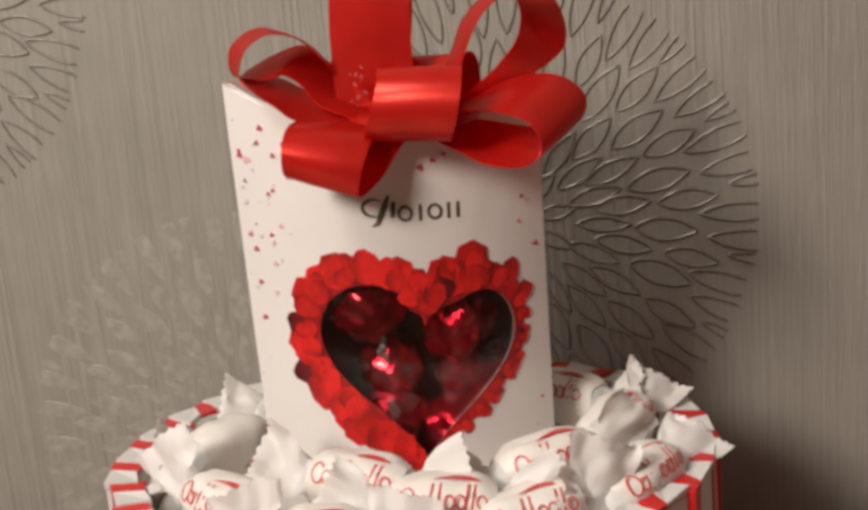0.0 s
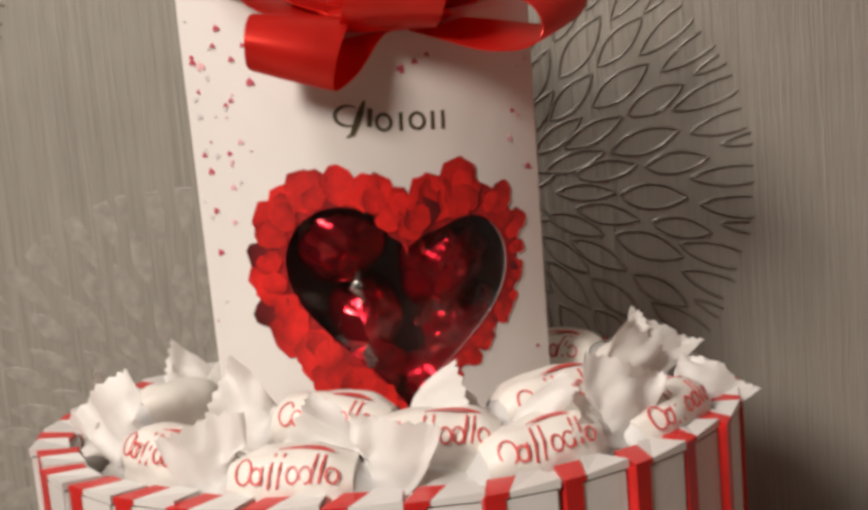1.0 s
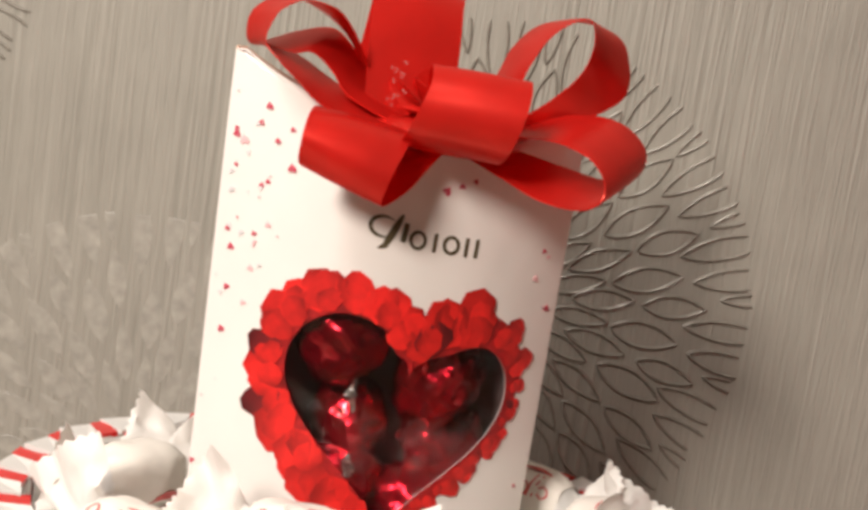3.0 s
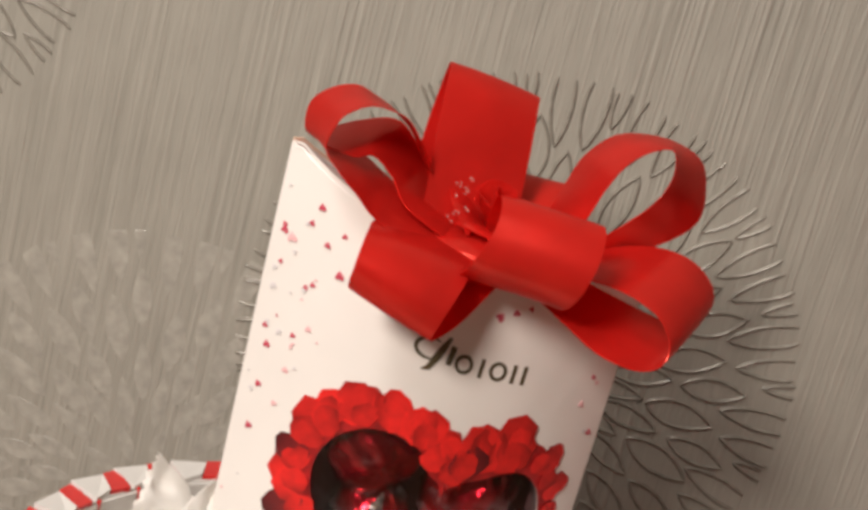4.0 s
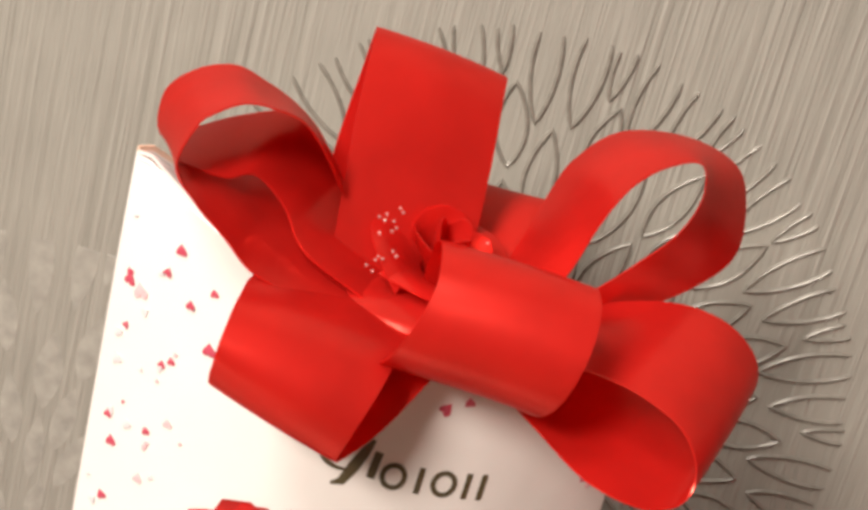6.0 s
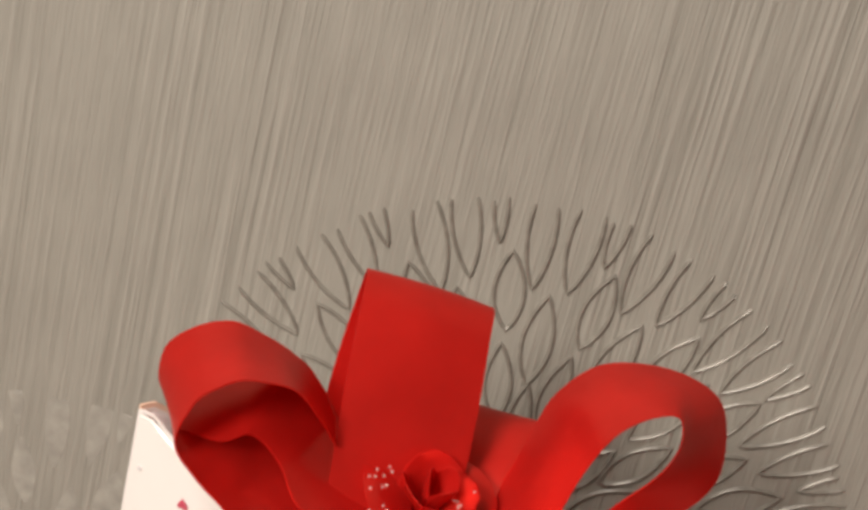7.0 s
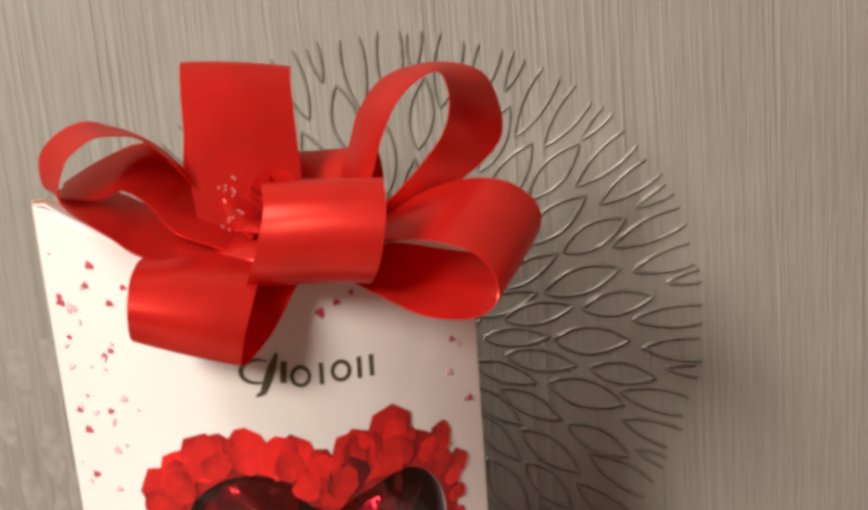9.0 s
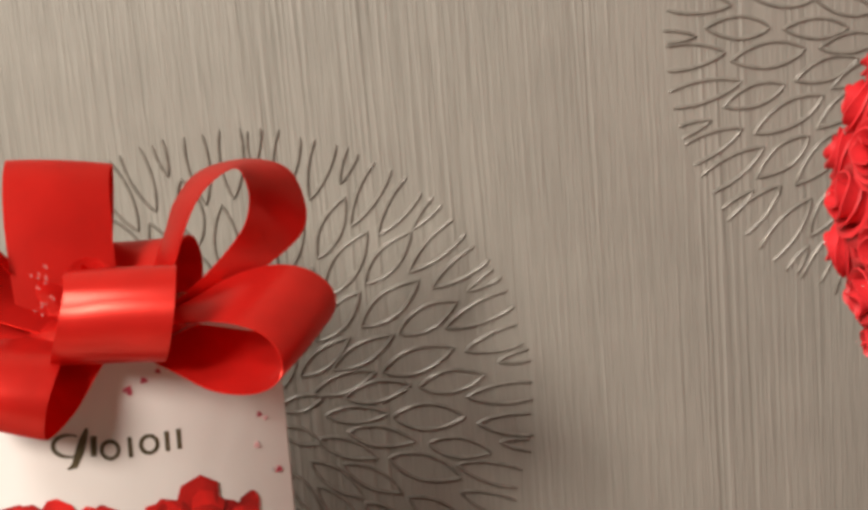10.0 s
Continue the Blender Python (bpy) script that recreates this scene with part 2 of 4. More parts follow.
# ---------------------------------------------------------------- the room
WALL = 0.136
TABLE = 0.085
FLOOR = TABLE - 0.75
solid("wall_back", box_bm(-1.8, 1.8, WALL, WALL + 0.12, FLOOR, FLOOR + 2.5), PAPER, "taupe vinyl wallpaper wall with combed upright streaks", "wall", "structure")
# Unseen plaster walls and ceiling, added to bounce lamp light onto the cake.
solid("wall_left", box_bm(-1.92, -1.8, -2.6, WALL + 0.12, FLOOR, FLOOR + 2.5), PLASTER, "unseen warm white plaster wall, added to bounce light", "wall", "structure")
solid("wall_right", box_bm(1.8, 1.92, -2.6, WALL + 0.12, FLOOR, FLOOR + 2.5), PLASTER, "unseen warm white plaster wall, added to bounce light", "wall", "structure")
solid("wall_front", box_bm(-1.92, 1.92, -2.72, -2.6, FLOOR, FLOOR + 2.5), PLASTER, "unseen warm white plaster wall, added to bounce light", "wall", "structure")
solid("floor", box_bm(-1.92, 1.92, -2.72, WALL + 0.12, FLOOR - 0.1, FLOOR), FLOORING, "brown oak floor of the room", "floor", "structure")
solid("ceiling", box_bm(-1.92, 1.92, -2.72, WALL + 0.12, FLOOR + 2.5, FLOOR + 2.6), PLASTER, "unseen white ceiling, added to bounce light", "ceiling", "structure")

table = tagged(new("table"), "brown wooden table standing against the wallpapered wall", "table")
table.matrix_world = pose(0.05, -0.20, FLOOR)
part("tabletop", box_bm(-0.6, 0.6, -0.30, 0.325, 0.72, 0.75, 0.004), WOOD, table)
for sx in (-0.54, 0.54):
    for sy in (-0.25, 0.28):
        part("leg", box_bm(sx - 0.025, sx + 0.025, sy - 0.025, sy + 0.025, 0, 0.7195, 0.003), WOOD, table)


# ---------------------------------------------------------------- embossed medallions on the paper
def leaf_outline(r0, r1, ang, half, n=14):
    """A closed pointed leaf that lies along a ray from the middle."""
    pts = []
    for side in (1, -1):
        for i in range(n):
            t = i / n if side > 0 else 1 - i / n
            r = r0 + (r1 - r0) * t
            wdt = half * (math.sin(math.pi * t ** 0.92) ** 0.85 if 0 < t < 1 else 0.0) * side
            pts.append((r * math.cos(ang) - wdt * math.sin(ang), r * math.sin(ang) + wdt * math.cos(ang)))
    return pts


def ridge(bm, pts, radius, rise, closed):
    """A low half-round ridge along a line of points in the wall's plane (x, z)."""
    n = len(pts)
    rings = []
    for i, (x, z) in enumerate(pts):
        a = pts[(i - 1) % n] if closed or i else pts[i]
        b = pts[(i + 1) % n] if closed or i < n - 1 else pts[i]
        dx, dz = b[0] - a[0], b[1] - a[1]
        d = math.hypot(dx, dz) or 1.0
        nx, nz = -dz / d, dx / d
        taper = 1.0 if closed or 0 < i < n - 1 else 0.5
        rings.append([bm.verts.new((x + nx * radius * k * taper, -h * rise * taper, z + nz * radius * k * taper)) for k, h in ((-1, -0.2), (-0.6, 0.75), (0, 1), (0.6, 0.75), (1, -0.2))])
    for i in range(n if closed else n - 1):
        a, b = rings[i], rings[(i + 1) % n]
        for k in range(4):
            bm.faces.new((a[k], a[k + 1], b[k + 1], b[k]))


def medallion_lines(seed, limit=0.1060):
    rnd = random.Random(seed)
    lines = []
    step = math.radians(360 / 19)
    for k in range(19):
        th = math.radians(5.0) + k * step
        j = lambda s: rnd.uniform(-s, s)
        for off, r0, r1, half in ((0, 0.0650, 0.0893, 0.0042), (-0.5, 0.0525, 0.0800, 0.0047), (0, 0.0375, 0.0620, 0.0040), (-0.5, 0.0270, 0.0500, 0.0034)):
            e = j(0.0022)
            lines.append((leaf_outline(r0 + e, r1 + e + j(0.001), th + off * step + j(0.02), half * rnd.uniform(0.9, 1.08)), True))
        for off, tip, half, long in ((0.09, 0.0935, 0.0022, 0.024), (-0.265, 0.0805, 0.0042, 0.036), (-0.66, 0.0830, 0.0042, 0.036)):
            e = j(0.0018)
            line = leaf_outline(tip + e, tip + e + long, th + off * step + j(0.012), half * rnd.uniform(0.9, 1.1), 22)
            n = len(line)
            keep = [i for i in range(-n // 2, n // 2) if math.hypot(*line[i % n]) < limit + j(0.0008)]
            lines.append(([line[i % n] for i in keep], False))
    for k in range(10):
        lines.append((leaf_outline(0.012, 0.0285, math.radians(36 * k + 10), 0.0030), True))
    for k in range(5):
        lines.append((leaf_outline(0.002, 0.0130, math.radians(72 * k), 0.0026), True))
    return lines


def medallion(x, z, mat, label, radius, rise, seed):
    bm = bmesh.new()
    for pts, closed in medallion_lines(seed):
        if len(pts) > 2:
            ridge(bm, pts, radius, rise, closed)
    ob = solid("trim_medallion", bm, mat, label, "wall relief", "structure", True, "embossed medallions")
    ob.matrix_world = pose(x, WALL, z)
    return ob


GREY_LABEL = "round medallion of dark embossed leaf outlines on taupe wallpaper"
FOIL_LABEL = "round medallion of pale foil leaves on taupe wallpaper"
for mx, mz in ((0.026, 0.241), (0.292, 0.361), (-0.256, 0.360)):
    medallion(mx, mz, RIDGE, GREY_LABEL, 0.00070, 0.00085, 3)


def foil_medallion(x, z, seed):
    """The same leaves, as thin raised plates of foil."""
    bm = bmesh.new()
    for pts, closed in medallion_lines(seed):
        if len(pts) < 3:
            continue
        cx, cz = sum(p[0] for p in pts) / len(pts), sum(p[1] for p in pts) / len(pts)
        top = [bm.verts.new((cx + (px - cx) * 0.93, -0.00006, cz + (pz - cz) * 0.93)) for px, pz in pts]
        low = [bm.verts.new((px, 0.0001, pz)) for px, pz in pts]
        bm.faces.new(top)
        for i in range(len(pts)):
            k = (i + 1) % len(pts)
            bm.faces.new((low[i], low[k], top[k], top[i]))
    bmesh.ops.recalc_face_normals(bm, faces=bm.faces[:])
    ob = solid("trim_medallion", bm, FOIL, FOIL_LABEL, "wall relief", "structure", False, "embossed medallions")
    ob.matrix_world = pose(x, WALL, z)


for mx, mz in ((-0.0996, 0.147), (0.037, 0.516)):
    foil_medallion(mx, mz, 5)
SPECK = bmesh.new()
bmesh.ops.create_icosphere(SPECK, subdivisions=1, radius=0.00035)
SPECK = mesh_of("glitter_speck", SPECK, material("silver_glitter", (0.9, 0.86, 0.8), 0.15, 0.9))
rnd = random.Random(14)
for i in range(22):
    ob = tagged(new("trim_glitter_speck", SPECK), "tiny silver glitter speck on the taupe wallpaper", "glitter", "glitter on the foil medallion", "structure")
    a, r = rnd.uniform(0, 2 * math.pi), 0.106 * math.sqrt(rnd.random())
    ob.matrix_world = pose(-0.0996 + r * math.cos(a), WALL - 0.0001, 0.147 + r * math.sin(a)) @ Matrix.Diagonal((rnd.uniform(0.6, 1.1),) * 3 + (1,))

# ---------------------------------------------------------------- the cake of candy bars
CAKE_X, CAKE_Y, RX, RY = -0.004, 0.006, 0.106, 0.092
RIM = 0.193


def ellipse_bm(rx, ry, z0, z1, n=72, bevel=0.003):
    bm = bmesh.new()
    lo = [bm.verts.new((rx * math.cos(a), ry * math.sin(a), z0)) for a in (2 * math.pi * i / n for i in range(n))]
    mi = [bm.verts.new((v.co.x, v.co.y, z1 - bevel)) for v in lo]
    hi = [bm.verts.new((v.co.x * (1 - bevel / rx), v.co.y * (1 - bevel / ry), z1)) for v in lo]
    for i in range(n):
        k = (i + 1) % n
        bm.faces.new((lo[i], lo[k], mi[k], mi[i]))
        bm.faces.new((mi[i], mi[k], hi[k], hi[i]))
    bm.faces.new(hi)
    bm.faces.new(lo[::-1])
    return bm


core = solid("cake_core", ellipse_bm(RX - 0.0135, RY - 0.0135, 0, 0.095), CORE, "white foam core of the candy cake on the table", "cake base", smooth=False)
core.matrix_world = pose(CAKE_X, CAKE_Y, TABLE)
CORE_TOP = TABLE + 0.095


def candy_bar():
    """An upright bar: white wrapper, red flank turned round the corner, folded top."""
    root = tagged(new("candy_bar"), "upright chocolate bar in white and red wrapper round the cake", "candy bar", "bars round the cake")
    hh = RIM - TABLE
    bm = box_bm(-0.0098, 0.0099, -0.0115, 0, 0, hh - 0.0006, 0.0010)
    for v in bm.verts:
        v.co.x *= 1 + 0.105 * (-0.0115 - v.co.y) / 0.0115
    part("wrapper", bm, BAR_WHITE, root)
    rows = []
    for z in (0.001, hh * 0.5, hh - 0.0002):
        rows.append([Vector((x, y, z)) for x, y in ((-0.0092, 0.0), (-0.0102, -0.0108), (-0.0098, -0.0119), (-0.0044 + 0.0004 * math.sin(z * 90), -0.0119))])
    part("red_flank", sheet(rows, 0.0003), BAR_RED, root, "red printed flank of the wrapper")

    def fold(name, quad, rises, mat, label):
        bm = bmesh.new()
        top = [bm.verts.new((x, y, hh + h)) for (x, y), h in zip(quad, rises)]
        low = [bm.verts.new((x, y, hh - 0.0010)) for x, y in quad]
        bm.faces.new(top)
        bm.faces.new(low[::-1])
        for i in range(4):
            bm.faces.new((low[i], low[(i + 1) % 4], top[(i + 1) % 4], top[i]))
        part(name, bm, mat, root, label)

    fold("red_fold", [(-0.0100, -0.0120), (-0.0036, -0.0120), (0.0020, -0.0015), (-0.0055, -0.0008)], (0.0006,) * 4, BAR_RED, "red folded end of the wrapper")
    fold("white_fold", [(-0.0034, -0.0117), (0.0099, -0.0117), (0.0089, -0.0003), (0.0024, -0.0016)], (0.0004, 0.0014, 0.0004, 0.0014), BAR_WHITE, "white folded end of the wrapper")
    return root


BARS = 31
rnd = random.Random(11)
fine = [2 * math.pi * i / 3600 for i in range(3601)]
lens = [0.0]
for p, q in zip(fine, fine[1:]):
    lens.append(lens[-1] + math.hypot(RX * (math.cos(q) - math.cos(p)), RY * (math.sin(q) - math.sin(p))))
first = None
for i in range(BARS):
    want = lens[-1] * (i + 0.35) / BARS
    k = next(n for n, v in enumerate(lens) if v >= want)
    th = fine[k]
    nx, ny = math.cos(th) / RX, math.sin(th) / RY
    turn = math.degrees(math.atan2(ny, nx)) + 90
    inset = 0.0119
    d = math.hypot(nx, ny)
    m = pose(CAKE_X + RX * math.cos(th) - nx / d * inset, CAKE_Y + RY * math.sin(th) - ny / d * inset, TABLE, rnd.uniform(-0.6, 0.6), rnd.uniform(-0.5, 0.5), turn + rnd.uniform(-3, 3))
    if first is None:
        first = candy_bar()
        first.matrix_world = m
    else:
        copy_thing(first, m)

# ---------------------------------------------------------------- the gift box
HW, SAG = 0.0518, 0.019
BOX_Z = CORE_TOP
HORN = 0.3262 - BOX_Z
gift_box = tagged(new("gift_box"), "white pillow gift box with heart window and red petal print", "gift box")
gift_box.matrix_world = pose(-0.004, 0.012, BOX_Z, 0, 0, 10)


def bulge(x, half=HW):
    return SAG * max(0.0, 1 - (x / half) ** 2)


def half_width(z):
    """The box grows slightly narrower towards its foot."""
    return HW * (1 - 0.026 * max(0.0, 1 - z / 0.125))


def top_z(x):
    horn = max(0.0, (abs(x) / HW - 0.955) / 0.045)
    return HORN - 0.0022 * horn ** 2 + 0.0007 - 0.0165 * max(0.0, 1 - (x / HW) ** 2) ** 0.9 - 0.011 * max(0.0, x / HW) ** 1.5


def on_front(x, z, off=0.0):
    return Vector((x, -bulge(x, half_width(z)) - off, z))


def heart_xy(t, sx, sz, cx, cz):
    x = 16 * math.sin(t) ** 3
    z = 13 * math.cos(t) - 5 * math.cos(2 * t) - 2 * math.cos(3 * t) - math.cos(4 * t)
    u = x / 16
    if math.cos(t) > 0:
        if u > 0:
            z -= LEAN * min(1.0, u / 0.08) * math.exp(-((u - 0.36) / 0.33) ** 2)
        u += 0.07 * math.exp(-(u / 0.32) ** 2)
    return cx + sx * u, cz + sz * z / 14 - TILT * sx * u


TILT, LEAN = 0.065, 3.0
WIN = (0.0332, 0.0312, 0.0052, 0.2292 - BOX_Z)
N = 120
inner = [heart_xy(2 * math.pi * i / N, *WIN) for i in range(N)]
mid = (WIN[2] + 0.0022, WIN[3] - 0.005)
rows = []
for k in range(9):
    f = (k / 8) ** 1.0
    row = []
    for (hx, hz) in inner + inner[:1]:
        dx, dz = hx - mid[0], hz - mid[1]
        far = 1e9
        if abs(dx) > 1e-6:
            far = min(far, ((HW if dx > 0 else -HW) - mid[0]) / dx)
        if dz < -1e-6:
            far = min(far, (0.0 - mid[1]) / dz)
        elif dz > 1e-6:
            for _ in range(6):
                ex = max(-HW, min(HW, mid[0] + dx * min(far, 9)))
                far = min(far, (top_z(ex) - mid[1]) / dz) if _ == 0 else min((top_z(max(-HW, min(HW, mid[0] + dx * far))) - mid[1]) / dz, ((HW if dx > 0 else -HW) - mid[0]) / dx if abs(dx) > 1e-6 else 1e9)
        ex, ez = mid[0] + dx * far, mid[1] + dz * far
        x, z = hx + (ex - hx) * f, hz + (ez - hz) * f
        x = max(-HW, min(HW, x))
        x *= 1 - (1 - half_width(z) / HW) * (x / HW) ** 2
        row.append(on_front(x, z))
    rows.append(row)
for corner in (-HW, HW):
    end = on_front(corner, top_z(corner))
    row = rows[-1]
    k = min(range(len(row)), key=lambda i: (row[i] - end).length)
    for r in range(1, 9):
        rows[r][k] = rows[r][k].lerp(on_front(corner, top_z(corner)), (r / 8) ** 3)
rear = [[p + Vector((0, 0.0004, 0)) for p in row] for row in rows[::-1]]
front_panel = part("front_panel", sheet(rows), CARD, gift_box, smooth=True)
part("front_lining", sheet(rear), CARD, gift_box, smooth=True)
part("window_edge", sheet([rear[-1], rows[0]]), CARD, gift_box, "cut edge of the heart window")
back = [[Vector((half_width(z * top_z(HW * u)) * u, bulge(HW * u), z * top_z(HW * u))) for u in (i / 20 - 1 for i in range(41))] for z in (k / 8 for k in range(9))]
part("back_panel", sheet(back, 0.0006), CARD, gift_box, smooth=True)
flap = []
for k in range(9):
    g = k / 8 * 2 - 1
    flap.append([Vector((HW * u * 0.998, bulge(HW * u) * g * 0.985, top_z(HW * u) - 0.0008 - 0.004 * (1 - g * g) * (1 - u * u))) for u in (i / 20 - 1 for i in range(41))])
part("end_flap", sheet(flap, 0.0005), CARD, gift_box, smooth=True)
for sgn in (-1, 1):
    crease = [[Vector((HW * u, sgn * (bulge(HW * u) + 0.0002), top_z(HW * u) - 0.0001 + h)) for u in (i / 20 - 1 for i in range(41))] for h in (0, 0.0011 if sgn > 0 else 0.0005)]
    part("crease", sheet(crease, 0.0005), CARD_EDGE if sgn > 0 else CARD, gift_box)
# Dark sheet behind the chocolates: the box's inner shade as a colour.
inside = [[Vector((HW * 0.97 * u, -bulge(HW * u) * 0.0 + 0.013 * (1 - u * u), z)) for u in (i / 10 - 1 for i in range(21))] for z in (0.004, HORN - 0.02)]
part("shade_backing", sheet(inside, 0.0005), DARK, gift_box, "dark sheet painted as the shade inside the box")
film_rows = []
for k in range(7):
    f = k / 6
    film_rows.append([on_front(mid[0] + (hx - mid[0]) * f * 1.03, mid[1] + (hz - mid[1]) * f * 1.03, -0.0010) for hx, hz in inner + inner[:1]])
film = part("window_film", sheet(film_rows), FILM, gift_box, "clear plastic film in the heart window", True)
film.visible_shadow = False


def foil_ball(x, y, z, r, seed, squash=(1, 1, 1)):
    bm = bmesh.new()
    bmesh.ops.create_icosphere(bm, subdivisions=4, radius=r)
    for v in bm.verts:
        d = v.co.normalized()
        q = noise.noise(d * 2.1 + Vector((seed, 0, 0))) * 0.10 + abs(noise.noise(Vector((d.x * 3.2, d.y * 3.2 + seed, d.z * 1.6)))) * 0.14 + abs(noise.noise(Vector((d.x * 8, d.y * 8, d.z * 4 + seed)))) * 0.12
        v.co *= 1 + q - 0.1
        v.co = Vector((v.co.x * squash[0], v.co.y * squash[1], v.co.z * squash[2]))
    ob = solid("foil_chocolate", bm, FOIL_RED, "round chocolate in crinkled red foil inside the gift box", "chocolate", smooth=True, group="chocolates in the box")
    ob.matrix_world = gift_box.matrix_world @ pose(x, y, z - BOX_Z, seed * 9, seed * 7, seed * 50)
    return ob


foil_ball(-0.0110, 0.0000, 0.2465, 0.0162, 1, (1, 0.92, 0.95))
foil_ball(0.0195, 0.0022, 0.2375, 0.0175, 2, (0.95, 0.76, 1.05))
foil_ball(-0.0050, 0.0065, 0.2200, 0.0135, 3, (0.9, 0.9, 1.1))
foil_ball(0.0245, 0.0050, 0.2150, 0.0140, 4, (1, 0.78, 1))
foil_ball(-0.0060, 0.0010, 0.2030, 0.0130, 5)
foil_ball(0.0150, 0.0010, 0.1965, 0.0130, 6)



def glint_strip(x, y, z, long, seed):
    """A crumpled silver strip, added to make the bright glints in the window."""
    rnd = random.Random(seed)
    rows = []
    for i in range(8):
        t = i / 7
        c = Vector((0.0008 * math.sin(5 * t + seed), 0, long * (0.5 - t)))
        w = 0.0014 * (0.35 + math.sin(math.pi * t)) * rnd.uniform(0.6, 1.2)
        rows.append([c + Vector((w * u, -0.0010 * abs(u) * rnd.uniform(-1, 1), 0.0006 * rnd.uniform(-1, 1))) for u in (-1, -0.4, 0.2, 1)])
    ob = solid("silver_glint", sheet(rows, 0.0001), SILVER, "crumpled silver strip added for the glints inside the box", "foil", group="silver foil ends")
    ob.matrix_world = gift_box.matrix_world @ pose(x, y, z - BOX_Z, 0, seed * 7 - 20, 0)


glint_strip(-0.0072, -0.0128, 0.2318, 0.0090, 2)
glint_strip(-0.0058, -0.0130, 0.2105, 0.0070, 4)

# ---------------------------------------------------------------- prints on the gift box
def front_frame(x, z, off, spin=0.0):
    """A pose on the front panel: local x along the panel, local z out of it."""
    slope = 2 * SAG * x / HW ** 2
    out = Vector((slope, -1, 0)).normalized()
    along = Vector((0, 0, 1)).cross(out).normalized() * -1
    up = out.cross(along)
    m = Matrix((along, up, out)).transposed().to_4x4()
    m.translation = on_front(x, z) + out * off
    return m @ pose(0, 0, 0, 0, 0, spin)


def petal_mesh(seed, mat):
    rnd = random.Random(seed)
    bm = bmesh.new()
    n = 9
    mid = bm.verts.new((0, 0, 0.00010))
    rim = []
    for i in range(n):
        a = 2 * math.pi * (i + rnd.uniform(-0.3, 0.3)) / n
        r = 1.0 + 0.12 * math.cos(a) - 0.12 * math.cos(2 * a + seed) + rnd.uniform(-0.08, 0.08)
        rim.append(bm.verts.new((0.0050 * r * math.cos(a), 0.0050 * r * math.sin(a), 0.00008)))
    for i in range(n):
        bm.faces.new((mid, rim[i], rim[(i + 1) % n]))
    return mesh_of("petal", bm, mat)


def band_width(x, nx, nz):
    """How far the petal print reaches from the window's edge, by the edge's outward direction."""
    return 0.0084 + 0.0041 * max(0.0, nz) - 0.0022 * nx + 0.0045 * max(0.0, nz) * (x > 0.014) + max(0.0, -nz) * (0.0075 * max(0.0, -nx) + 0.0022 * max(0.0, nx))


def window_edge(t):
    """A point of the window's edge and the outward direction there."""
    hx, hz = heart_xy(t, *WIN)
    ax, az = heart_xy(t - 0.03, *WIN)
    bx, bz = heart_xy(t + 0.03, *WIN)
    d = math.hypot(bx - ax, bz - az) or 1.0
    return hx, hz, -(bz - az) / d, (bx - ax) / d


border = []
for k in range(4):
    ring_row = []
    for i in range(N + 1):
        hx, hz, nx, nz = window_edge(2 * math.pi * i / N)
        o = -0.0001 + 0.20 * k * band_width(hx, nx, nz)
        x, z = hx + nx * o, hz + nz * o
        if i % N < 6 or i % N > N - 6:
            x, z = hx, hz + o * 1.5
        ring_row.append(on_front(x, max(z, 0.002), 0.00012))
    border.append(ring_row)
petal_ground = part("petal_ground", sheet(border), PETAL_SHADE, gift_box, "red print round the heart window", True)


def inside(x, z, outline):
    """Whether a point lies within a closed outline."""
    hit = False
    for (ax, az), (bx, bz) in zip(outline, outline[1:] + outline[:1]):
        if (az > z) != (bz > z) and x < ax + (bx - ax) * (z - az) / (bz - az):
            hit = not hit
    return hit


PETALS = [petal_mesh(k, PETAL) for k in range(6)] + [petal_mesh(9, PETAL_DARK)]
rnd = random.Random(21)
for ring, (reach, count, size) in enumerate(((0.64, 42, 0.46), (0.50, 38, 0.46), (0.34, 46, 0.36))):
    for i in range(count):
        hx, hz, nx, nz = window_edge(2 * math.pi * (i + 0.5 * (ring % 2) + rnd.uniform(-0.3, 0.3)) / count)
        wide = band_width(hx, nx, nz)
        off = wide * reach * rnd.uniform(0.94, 1.05)
        x, z = hx + nx * off, hz + nz * off
        near = min(math.hypot(x - ix, z - iz) for ix, iz in inner)
        if z < 0.004 or abs(x) > HW - 0.004 or near < off * 0.86 or inside(x, z, inner):
            continue
        ob = new("petal", PETALS[6 if rnd.random() < (0.10 if ring == 0 else 0.03) else rnd.randrange(6)])
        ob.parent = petal_ground
        k = size * wide / 0.0050 * rnd.uniform(0.72, 1.14) * (0.8 if hx > 0.008 else 1.0)
        k = min(k, near / 0.0052)
        facing = math.degrees(math.atan2(nz, nx)) + rnd.uniform(-120, 120)
        ob.matrix_basis = front_frame(x, z, 0.00020 + 0.00008 * ring + rnd.uniform(0, 0.00008), facing) @ Matrix.Diagonal((k, k, 1, 1))


notch_x, notch_z = heart_xy(0, *WIN)
